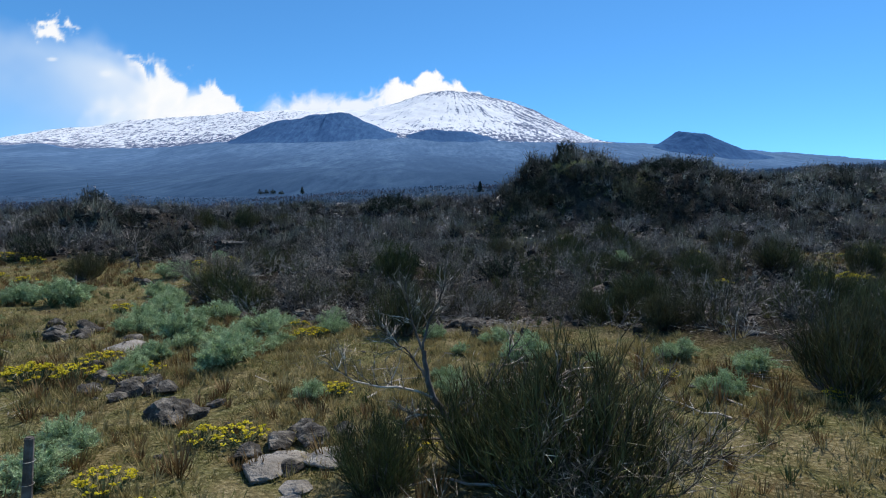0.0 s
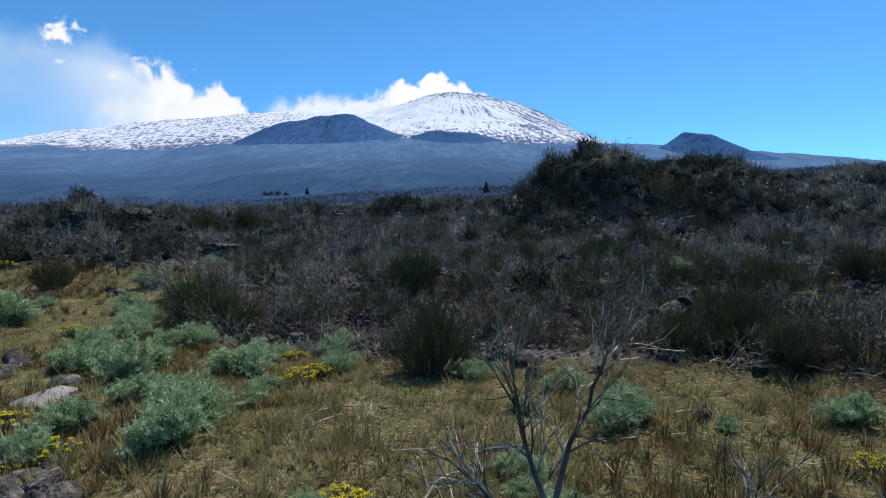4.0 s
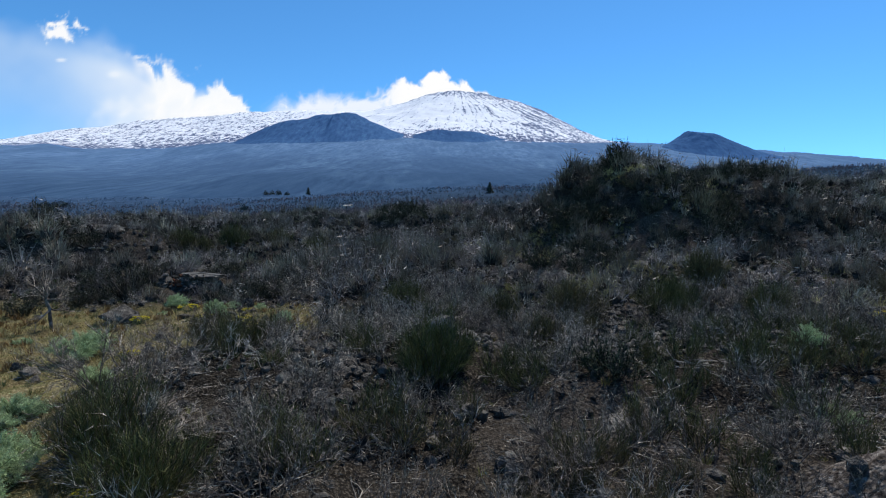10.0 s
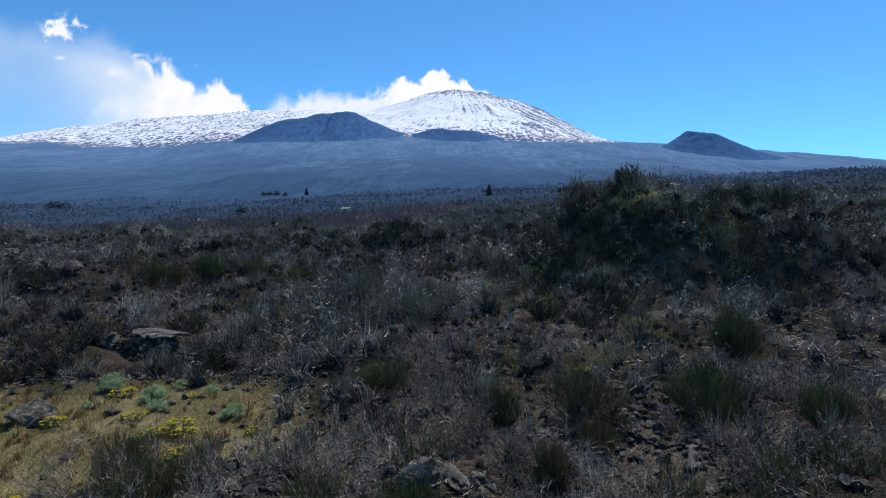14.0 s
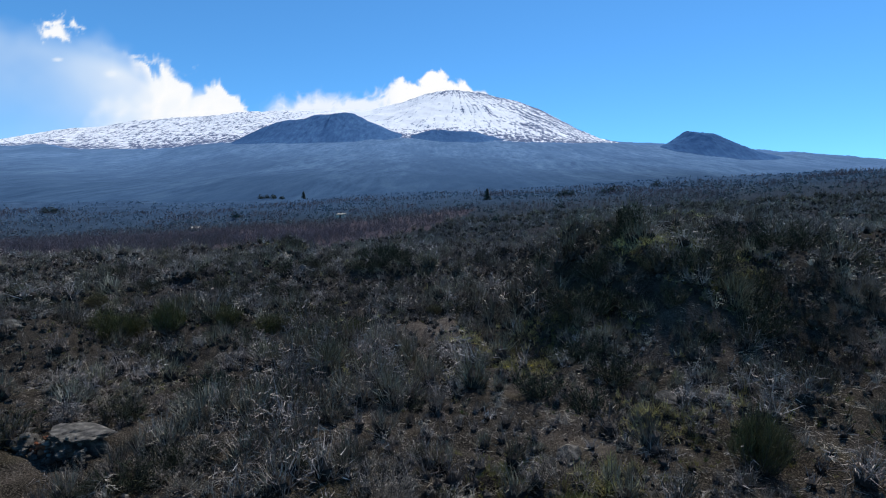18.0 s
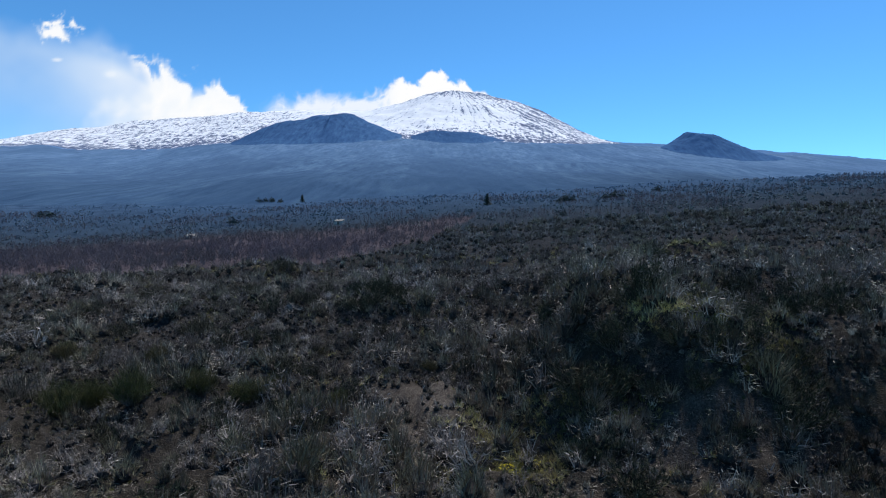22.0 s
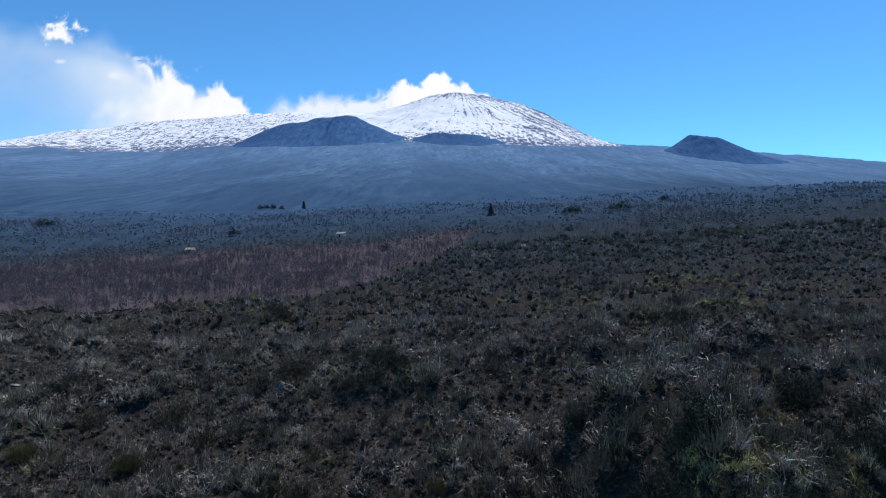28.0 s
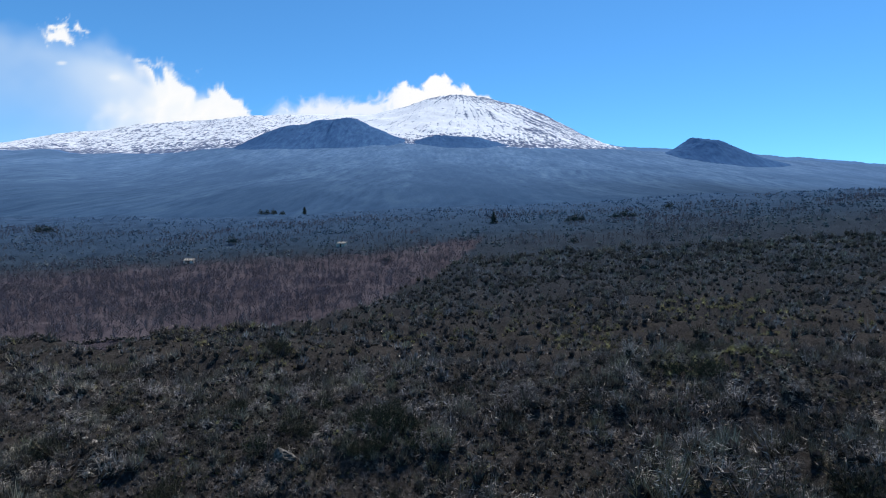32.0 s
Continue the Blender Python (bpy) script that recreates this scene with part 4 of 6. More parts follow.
def clump_arrays(seed, n, leaf, sprigs=0, slim=1.0, core=20):
    """A far bush: a cloud of small leafy flakes over an uneven dome one metre wide and high, with a few sprigs standing out."""
    rng = np.random.default_rng(seed)
    a, q = rng.uniform(0, 2 * np.pi, n), rng.uniform(0.0, 1.0, n)
    lop = 1 + 0.28 * np.sin(2 * a + seed) + 0.22 * np.sin(3 * a + 2.1 * seed)
    rad = 0.56 * np.sqrt(1 - q ** 2.2) * lop * rng.uniform(0.55, 1.05, n)
    tall = 0.85 + 0.25 * np.sin(a + 1.7 * seed)
    c = np.stack([np.cos(a) * rad, np.sin(a) * rad, 0.85 * q * tall * rng.uniform(0.7, 1.05, n)], 1)
    way = np.stack([np.cos(a) * 0.5, np.sin(a) * 0.5, 0.35 + 0.6 * q], 1) + rng.normal(0, 0.75, (n, 3))
    way /= np.linalg.norm(way, axis=1)[:, None]
    g = Geo()
    bm = bmesh.new()                      # the dense heart of the bush, which light does not pass
    bmesh.ops.create_icosphere(bm, subdivisions=1 if core < 80 else 2, radius=1.0)
    V = np.array([v.co[:] for v in bm.verts])
    F = np.array([[v.index for v in f.verts] for f in bm.faces])
    bm.free()
    th = np.arctan2(V[:, 1], V[:, 0])
    wide = 0.36 * (1 + 0.28 * np.sin(2 * th + seed) + 0.22 * np.sin(3 * th + 2.1 * seed)) * rng.uniform(0.75, 1.15, len(V))
    high = 0.3 * (0.85 + 0.25 * np.sin(th + 1.7 * seed)) * rng.uniform(0.75, 1.2, len(V))
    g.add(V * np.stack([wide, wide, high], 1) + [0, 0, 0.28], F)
    flakes(g, rng, c, way, leaf * rng.uniform(0.7, 1.5, n), slim * leaf * rng.uniform(0.5, 1.1, n))
    if sprigs:
        b = rng.uniform(0, 2 * np.pi, sprigs)
        up = np.stack([np.cos(b) * 0.6, np.sin(b) * 0.6, rng.uniform(0.5, 1.2, sprigs)], 1)
        up /= np.linalg.norm(up, axis=1)[:, None]
        flakes(g, rng, up * 0.4, up, rng.uniform(0.3, 0.55, sprigs), np.full(sprigs, 0.014))
    return g.arrays()


def fan_arrays(seed, n, w, wild=0.12, bent=False):
    """A bush about a metre wide and high: slender twigs that fan from the foot round a small dense heart; bent ones arch over."""
    rng = np.random.default_rng(seed + 500)
    g = Geo()
    bm = bmesh.new()
    bmesh.ops.create_icosphere(bm, subdivisions=1, radius=1.0)
    V = np.array([v.co[:] for v in bm.verts])
    F = np.array([[v.index for v in f.verts] for f in bm.faces])
    bm.free()
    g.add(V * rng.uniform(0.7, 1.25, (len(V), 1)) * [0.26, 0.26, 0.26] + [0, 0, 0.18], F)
    a = rng.uniform(0, 2 * np.pi, n)
    lop = 1 + 0.25 * np.sin(2 * a + seed) + 0.2 * np.sin(3 * a + 2.1 * seed)
    out = np.sqrt(rng.uniform(0.02, 1, n)) * 0.52 * lop
    tip = np.stack([np.cos(a) * out, np.sin(a) * out, (1 - 0.6 * (out / 0.6) ** 2).clip(0.2) * rng.uniform(0.55, 1.08, n)], 1)
    foot = tip * [0.28, 0.28, 0.0]
    start = foot + (tip - foot) * rng.uniform(0.1, 0.62, (n, 1)) + rng.normal(0, 0.03, (n, 3))
    way = tip - start + rng.normal(0, wild, (n, 3))
    ln = np.linalg.norm(way, axis=1)
    flakes(g, rng, start, way / (ln[:, None] + 1e-9), ln, w * rng.uniform(0.7, 1.5, n))
    if bent:
        b = a + rng.normal(0, 0.9, n)
        over = np.stack([np.cos(b), np.sin(b), rng.uniform(-0.7, 0.5, n)], 1)
        over /= np.linalg.norm(over, axis=1)[:, None]
        flakes(g, rng, start + way * 0.85, over, rng.uniform(0.15, 0.34, n), w * rng.uniform(0.7, 1.3, n))
    return g.arrays()


def sapling_arrays(seed, n):
    """A leafless young tree one metre high: a thin trunk and a haze of steep fine branches."""
    rng = np.random.default_rng(seed)
    g = Geo()
    g.spike(np.array([[0, 0, -0.05]]), np.array([[0.03, 0, 0.95]]), 0.012)
    a, z = rng.uniform(0, 2 * np.pi, n), rng.uniform(0.25, 0.85, n)
    rad = rng.uniform(0.0, 0.2, n) * (1.1 - z)
    c = np.stack([np.cos(a) * rad, np.sin(a) * rad, z], 1)
    way = np.stack([np.cos(a) * 0.55, np.sin(a) * 0.55, np.full(n, 0.9)], 1) + rng.normal(0, 0.3, (n, 3))
    way /= np.linalg.norm(way, axis=1)[:, None]
    flakes(g, rng, c, way, rng.uniform(0.15, 0.36, n), rng.uniform(0.03, 0.06, n))
    return g.arrays()


def conifer_arrays(seed):
    rng = np.random.default_rng(seed)
    g = Geo()
    g.tube([(0, 0, -0.05), (0, 0, 0.5), (0, 0, 1.0)], [0.03, 0.02, 0.003], 5)
    n = 220
    z = rng.uniform(0.08, 0.97, n)
    a = rng.uniform(0, 2 * np.pi, n)
    ln = 0.3 * (1 - z) ** 0.8 * rng.uniform(0.6, 1.1, n) + 0.02
    foot = np.stack([np.zeros(n), np.zeros(n), z], 1)
    g.spike(foot, foot + np.stack([np.cos(a) * ln, np.sin(a) * ln, -0.25 * ln + 0.03], 1), 0.035)
    return g.arrays()


# ---- prototypes ----
def plant(name, pieces, label, category, group=""):
    """An Empty at the foot with its meshes as parts, standing away under the origin until it is copied."""
    root = new(name)
    root.empty_display_size = 0.2
    for pname, me in pieces:
        part(pname, me, root)
    return tagged(root, label, category, group)


def prototypes(name, made, names, mats, label, category, group):
    out = []
    for geos in made:
        out.append(plant(name, [(pn, g.mesh(name + "_" + pn, m)) for pn, g, m in zip(names, geos, mats)], label, category, group))
    return out


def settle(x, y, sink=0.0):
    return float(land(np.array([x]), np.array([y]))[0]) - sink


def put(proto, x, y, size, turn, lean=0.0, sink=0.0, label=""):
    m = pose(x, y, settle(x, y, sink), lean * 7, lean * 4, turn) @ Matrix.Diagonal((size, size, size * (1 + 0.12 * math.sin(turn)), 1))
    ob = copy_thing(proto, m)
    return tagged(ob, label) if label else ob


def retire(protos):
    for p in protos:
        for o in (*p.children_recursive, p):
            bpy.data.objects.remove(o)


rng = np.random.default_rng(7)
VIEW = 0.98                     # half width of the strip worth planting, across / ahead


# meadow: giant fennel, spurge, rocks
fennels = prototypes("fennel_clump", [fennel_arrays(i, 1.0, 105, 18) for i in range(5)], ("stalk_crown", "foliage"), (M_STALK, M_FERULA),
                     "mound of feathery blue-green giant fennel on dry grass", "plant", "giant fennel in the meadow")
FENNEL_A = [(-15.8, 21.8, 2.5), (-9.8, 17.5, 1.5), (-7.7, 16.2, 1.9), (-5.4, 16.3, 1.9), (-5.1, 12.8, 1.8), (-6.9, 12.5, 1.1), (-2.4, 9.8, 0.8), (-5.0, 6.7, 1.1),
            (0.4, 10.0, 0.8), (0.1, 11.1, 0.7), (5.7, 12.9, 1.2), (6.7, 11.3, 1.3), (5.3, 10.2, 1.0), (-17.4, 22.2, 1.9), (-9.3, 16.6, 1.5), (-6.5, 13.9, 1.2),
            (-4.6, 11.7, 1.5), (-6.6, 11.5, 1.0), (-4.4, 14.6, 0.8), (-7.9, 18.8, 1.6)]
FENNEL_B = [(-3.9, 19.6, 1.2), (-3.4, 16.2, 0.8), (1.5, 15.2, 1.0), (-0.4, 16.7, 0.8), (2.0, 13.1, 1.4), (3.6, 12.7, 0.5), (0.1, 10.6, 0.6), (-10.2, 20.0, 1.5),
            (-3.8, 18.4, 1.1), (-0.2, 16.3, 0.9), (-4.3, 14.1, 0.8), (0.5, 14.0, 0.6), (-11.1, 22.0, 1.5), (-14.8, 29.8, 1.9), (-10.6, 21.0, 1.9), (7.8, 24.7, 1.2),
            (-14.5, 30.5, 1.5), (-13.6, 37.6, 1.3), (-12.8, 36.6, 1.0), (-11.6, 38.8, 0.8), (-15.9, 39.1, 1.4), (9.2, 28.2, 1.3), (-13.0, 24.5, 1.6), (-12.2, 26.5, 1.2), (-5.3, 7.6, 1.0)]
for i, (x, y, w) in enumerate(FENNEL_A + FENNEL_B):
    put(fennels[i % 5], x, y, w * 0.64, i * 77.0)
for i in range(26):
    x, y = rng.uniform(-24, 4), rng.uniform(14, 40)
    if lava_cover(x, y) < 0.6 and abs(x / y) < VIEW:
        put(fennels[i % 5], x, y, rng.uniform(0.35, 0.75), i * 131.0)
retire(fennels)

spurges = prototypes("spurge_clump", [spurge_arrays(i, 0.5, 34) for i in range(4)], ("foliage", "bloom"), (M_SPURGE, M_FLOWER),
                     "low clump of yellow-flowering spurge among dry grass", "plant", "flowering spurge in the meadow")
MORE_SPURGE = [(-3.9, 15.2, 0.8), (-2.9, 17.5, 0.5), (14.7, 32.0, 1.3), (12.9, 25.0, 1.0), (-11.8, 19.9, 0.9), (-8.4, 20.2, 0.9), (-29.0, 38.4, 1.6), (-15.6, 34.8, 0.9), (-15.0, 38.0, 1.1), (-13.0, 35.4, 0.9),
    (-10.9, 34.4, 1.2), (-11.5, 33.8, 0.9), (-13.0, 29.6, 0.8), (-8.4, 34.8, 0.7), (10.9, 38.2, 0.9), (4.6, 40.0, 0.8), (3.6, 36.0, 0.7), (3.5, 55.9, 1.2), (5.0, 56.6, 1.0), (-3.3, 5.7, 0.5),
    (0.6, 5.2, 0.5), (2.9, 5.4, 0.5)]
SPURGE = [(-8.1, 10.7, 1.1), (-7.4, 10.9, 0.9), (-8.7, 11.2, 0.9), (-7.9, 12.5, 0.9), (-6.3, 11.5, 0.7), (-3.6, 8.0, 0.7), (-3.0, 8.0, 0.8), (-4.0, 6.3, 0.7), (-1.9, 10.1, 0.6), (-0.3, 7.5, 0.5),
    (4.7, 11.3, 0.6), (7.0, 9.6, 0.5), (-3.7, 15.7, 0.8), (-31.1, 39.1, 2.0), (18.5, 24.8, 1.5), (19.6, 25.6, 1.4), (17.6, 25.4, 1.2), (-3.1, 18.1, 0.6), (-6.6, 11.1, 0.6), (-2.1, 10.3, 0.6),
    (-4.6, 17.4, 0.7)] + MORE_SPURGE
for i, (x, y, w) in enumerate(SPURGE):
    put(spurges[i % 4], x, y, w * 1.0, i * 71.0)
for i in range(40):
    x, y = rng.uniform(-34, 34), rng.uniform(20, 44)
    if lava_cover(x, y) < 0.5 and abs(x / y) < VIEW:
        put(spurges[i % 4], x, y, rng.uniform(0.5, 1.2), i * 131.0)
retire(spurges)

MORE_ROCKS = [(-7.0, 11.1, 0.6), (-6.5, 11.3, 0.4), (-6.2, 10.6, 0.5), (-5.6, 10.3, 0.45), (-6.7, 10.2, 0.5), (-7.6, 12.6, 0.55), (-11.0, 15.4, 0.8), (-10.6, 15.9, 0.5), (-10.9, 16.8, 0.6), (-8.3, 14.4, 0.45), (-4.5, 9.3, 0.6), (-4.1, 9.7, 0.35),
    (-12.4, 17.3, 0.7), (-11.8, 17.8, 0.5), (-6.0, 9.9, 0.4), (-6.0, 11.1, 0.35), (-3.4, 8.6, 0.3), (-5.0, 9.8, 0.3), (0.7, 18.7, 0.7), (0.2, 18.2, 0.3), (1.9, 17.9, 0.25), (-15.4, 28.2, 0.8), (-16.2, 28.8, 0.6), (-14.8, 27.6, 0.5),
    (-5.9, 10.2, 0.6), (0.5, 17.8, 0.6), (-7.9, 14.3, 0.45), (3.5, 13.5, 0.4), (-3.6, 19.9, 0.55), (-3.2, 19.3, 0.6), (-17.0, 35.6, 1.9), (-16.2, 35.2, 1.0), (-14.2, 36.0, 0.6), (-12.0, 33.5, 0.5),
    (-13.4, 32.4, 0.5), (-9.2, 34.0, 0.5), (-2.7, 7.5, 0.5), (-2.0, 7.0, 0.4), (-1.1, 7.6, 0.4), (-2.2, 8.4, 0.5), (-8.3, 14.0, 0.5)]
ROCKS = [(-7.9, 12.3, 0.5), (-6.6, 11.1, 0.6), (-5.7, 10.6, 0.6), (-6.1, 10.8, 0.5), (-5.3, 10.4, 0.55), (-4.8, 9.2, 0.75), (-4.2, 9.2, 0.5), (-4.45, 8.9, 0.5), (-1.9, 7.9, 0.65), (-2.4, 7.9, 0.6),
    (-11.2, 17.1, 0.8), (-11.7, 16.3, 0.7), (-8.7, 15.2, 0.8), (-1.5, 8.2, 0.45), (1.0, 16.9, 0.9), (-10.8, 16.2, 0.8)] + MORE_ROCKS
rock_meshes = [mesh_of("lava_rock", *rock_arrays(i + 1, 3, 0.62 + 0.05 * (i % 3)), [M_ROCK]) for i in range(6)]
for i, (x, y, w) in enumerate(ROCKS):
    w *= 0.84
    ob = new("lava_rock", rock_meshes[i % 6])
    ob.matrix_world = pose(x, y, settle(x, y) + w * 0.14, 6 * math.sin(i), 7 * math.cos(2 * i), i * 67) @ Matrix.Scale(w, 4)
    tagged(ob, "rough dark grey lava rock half sunk in grass", "rock", "lava rocks in the meadow")
for i in range(64):
    x, y = float(rng.normal(-0.5, 5.0)), float(rng.uniform(18, 42))
    w = float(0.2 + 0.5 * rng.uniform() ** 1.8)
    if lava_cover(x, y) > 0.6:
        ob = new("lava_rock", rock_meshes[i % 6])
        ob.matrix_world = pose(x, y, settle(x, y) + w * 0.2, 30 * math.sin(i), 30 * math.cos(2 * i), i * 67) @ Matrix.Diagonal((w, w * 0.85, w * 1.15, 1))
        tagged(ob, "rough grey lava boulder lying among dead shrubs", "rock", "lava boulders among the shrubs")
crag_meshes = [mesh_of("lava_outcrop", *rock_arrays(i + 31, 4, 0.7, 0.5), [M_RUBBLE]) for i in range(4)]
for i, (x, y, w, tall) in enumerate([(-21.4, 46.4, 1.8, 0.7), (-2.2, 29.6, 1.3, 1.5), (-1.4, 30.2, 1.0, 1.0), (-36.0, 58.0, 3.0, 1.2), (-31.5, 58.0, 2.4, 1.1), (2.4, 24.8, 1.3, 0.9), (6.8, 22.0, 1.4, 0.9),
                                     (-19.0, 92.0, 2.6, 1.1), (-6.0, 62.0, 1.8, 1.0), (5.0, 44.0, 1.6, 1.0), (-12.0, 54.0, 1.9, 0.9), (12.0, 50.0, 1.8, 1.0)]):
    ob = new("lava_outcrop", crag_meshes[i % 4])
    ob.matrix_world = pose(x, y, settle(x, y) + w * 0.05, 5 * math.sin(i), 5 * math.cos(i), i * 49) @ Matrix.Diagonal((w, w * 0.7, w * tall * 0.8, 1))
    tagged(ob, "blocky black lava outcrop rising from the scrub", "rock", "lava outcrops in the scrub")


def lava_ledge(x, y, w, h):
    """A broken edge of the old flow: a flat pale top over a steep face of dark stones, reddish in one place."""
    g = np.random.default_rng(5)
    z = settle(x, y)
    root = new("lava_ledge")
    root.matrix_world = pose(x, y, z, 0, 0, -4)
    V, F = rock_arrays(77, 4, 1.0, 0.25)
    part("ledge_body", mesh_of("ledge_body", V * [w * 0.95, 1.9, h * 1.6] + [0, 0.5, 0.1], F, [M_RUBBLE]), root)
    V, F = rock_arrays(78, 4, 0.5, 0.3)
    part("flat_top", mesh_of("flat_top", V * [w * 0.85, 2.2, 0.9] + [0.25, 0.75, h * 0.8], F, [M_RUBBLE]), root, "flat grey gravelly top of the ledge")
    V, F = rock_arrays(79, 3, 0.8, 0.3)
    part("corner_block", mesh_of("corner_block", V * [1.2, 1.3, 1.5] + [-w * 0.52, 0.2, 0.35], F, [M_RUBBLE]), root)
    dark = [mesh_of("ledge_stone", *rock_arrays(i + 90, 2, 0.75, 0.4), [M_RUBBLE]) for i in range(4)]
    red = mesh_of("ledge_stone", *rock_arrays(95, 2, 0.75, 0.4), [M_REDROCK])
    for i in range(70):
        u, q = g.uniform(-0.48, 0.5), g.uniform(0, 1)
        st = part("stone", red if abs(u + 0.22) < 0.1 and q > 0.3 and i % 3 else dark[i % 4], root)
        st.matrix_local = pose(u * w, -0.3 - 0.5 * (1 - q) + 0.5 * abs(u), 0.08 + q * h * 0.85, *g.uniform(-40, 40, 2), g.uniform(0, 360)) @ Matrix.Scale(g.uniform(0.16, 0.42), 4)
    return tagged(root, "low lava ledge with a flat pale top and stony face", "rock")


lava_ledge(-18.3, 45.3, 3.6, 1.15)
slab_meshes = [mesh_of("stone_slab", *rock_arrays(i + 21, 3, 0.34, 0.22), [M_SLAB]) for i in range(3)]
for i, (x, y, w) in enumerate([(-1.5, 7.3, 0.65), (-2.3, 7.0, 0.8), (-1.8, 6.5, 0.4), (-2.1, 7.4, 0.5), (-8.2, 14.1, 1.0), (-1.75, 6.1, 0.35), (-6.3, 38.8, 0.8), (-5.6, 39.4, 0.6), (-6.0, 43.0, 0.6),
                               (-51.6, 95.0, 0.9), (-48.7, 96.0, 1.1), (-44.2, 122.8, 0.8), (-42.3, 96.2, 0.6), (-50.7, 89.0, 0.9), (-41.8, 96.5, 1.1), (-35.9, 117.0, 0.8), (-40.8, 106.5, 0.6), (-39.3, 85.7, 0.9), (-51.1, 92.5, 1.1)]):
    ob = new("stone_slab", slab_meshes[i % 3])
    ob.matrix_world = pose(x, y, settle(x, y) + w * 0.04, 4 * math.sin(i), 5 * math.cos(i), i * 57) @ Matrix.Scale(w, 4)
    tagged(ob, "flat pale weathered stone lying in the grass", "rock", "pale flat stones in the meadow")


# scrub on the lava
brooms = prototypes("broom_shrub", [broom_arrays(i, 1.0, 0.68, 26, 8, 0.0068) for i in range(5)], ("woody_base", "foliage"), (M_BARK, M_BROOM),
                    "dense dark green broom shrub with upright twigs on lava soil", "shrub", "green broom on the lava")
deads = prototypes("dead_shrub", [dead_arrays(i + 50, 1.0, 0.85, 6, 0.008, (3, 4, 3)) for i in range(6)], ("branch_frame", "twig_haze"), (M_BARK, M_TWIG),
                   "leafless grey broom shrub with tangled brittle branches", "shrub", "bare grey shrubs on the lava")
pales = prototypes("bleached_shrub", [dead_arrays(i + 80, 0.8, 1.0, 6, 0.006, (3, 3, 2)) for i in range(3)], ("branch_frame", "twig_haze"), (M_PALE, M_PALE),
                   "dead bleached shrub with silvery twisted branches", "shrub", "bleached dead shrubs on the lava")
heroes = prototypes("broom_shrub", [broom_arrays(i + 30, 1.0, 0.68, 110, 12, 0.0045, 0.42) for i in range(2)], ("woody_base", "foliage"), (M_BARK, M_BROOM),
                    "dense dark green broom shrub with upright twigs on lava soil", "shrub", "green broom on the lava")
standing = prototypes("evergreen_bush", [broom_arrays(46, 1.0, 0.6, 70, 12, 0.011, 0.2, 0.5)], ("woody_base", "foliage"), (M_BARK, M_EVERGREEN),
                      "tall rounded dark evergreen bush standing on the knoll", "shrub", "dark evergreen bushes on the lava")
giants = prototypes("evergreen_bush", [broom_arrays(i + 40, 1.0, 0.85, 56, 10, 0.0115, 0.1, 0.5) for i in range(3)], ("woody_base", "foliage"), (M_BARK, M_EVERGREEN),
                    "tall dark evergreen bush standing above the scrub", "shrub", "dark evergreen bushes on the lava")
MORE_BROOM = [(-39.2, 80.4, 1.8, 0), (-27.8, 66.7, 2.0, 1), (-23.7, 65.4, 2.1, 0), (-15.7, 67.4, 1.9, 1), (-14.5, 70.0, 1.8, 0), (-28.3, 78.0, 1.7, 1), (-27.7, 63.3, 2.0, 0), (-19.9, 68.3, 1.9, 1), (-5.1, 73.7, 1.0, 0), (-1.7, 74.5, 1.1, 1), (-8.3, 66.4, 1.3, 0),
    (8.1, 35.3, 1.3, 1), (11.5, 34.2, 1.5, 0), (3.5, 33.6, 1.0, 1), (-4.3, 38.5, 1.6, 1), (1.4, 31.0, 1.1, 0), (13.1, 43.5, 2.02, 0), (6.9, 19.0, 1.53, 1), (11.6, 25.0, 1.65, 0), (16.9, 27.6, 1.7, 1), (11.8, 16.7, 1.48, 0),
    (22.7, 29.1, 1.73, 1), (8.4, 36.7, 1.88, 0), (19.8, 37.6, 1.9, 1), (3.6, 35.9, 1.87, 0), (-2.4, 27.2, 1.69, 1)]
HEROES = [(1.45, 5.95, 1.7, 0), (-0.8, 6.4, 0.85, 1), (7.5, 10.0, 1.5, 0), (-19.7, 29.9, 1.5, 0), (-7.7, 21.0, 1.6, 0), (-9.3, 22.6, 1.7, 1), (-1.2, 16.8, 1.4, 0), (4.9, 17.6, 1.2, 1), (6.1, 18.4, 1.4, 1), (6.4, 15.6, 1.1, 0),
    (0.6, 6.8, 1.2, 1), (-10.6, 30.6, 1.3, 0), (-9.1, 29.4, 1.2, 1), (0.4, 35.3, 1.4, 0)] + MORE_BROOM
for i, (x, y, h, k) in enumerate(HEROES):
    put(heroes[k], x, y, h, i * 83.0, label="large dense broom shrub with fine dark green twigs" if h > 1.4 else "")
taken = np.array([(x, y, 0.6 * h) for x, y, h, k in HEROES] + [(-18.3, 43.6, 1.7), (-19.9, 43.8, 1.3), (-16.8, 43.8, 1.4), (-18.3, 45.6, 2.0), (-18.0, 42.2, 1.2)])
snags = prototypes("dead_shrub", [dead_arrays(i + 150, 1.0, 0.9, 9, 0.0042, (6, 6, 5)) for i in range(3)], ("branch_frame", "twig_haze"), (M_BARK, M_TWIG),
                   "large leafless shrub, a dense tangle of grey twigs", "shrub", "bare grey shrubs on the lava")
pale_snags = prototypes("bleached_shrub", [dead_arrays(i + 170, 0.9, 1.0, 10, 0.0055, (5, 4, 2)) for i in range(2)], ("branch_frame", "twig_haze"), (M_PALE, M_PALE),
                        "dead bleached shrub with silvery twisted branches", "shrub", "bleached dead shrubs on the lava")
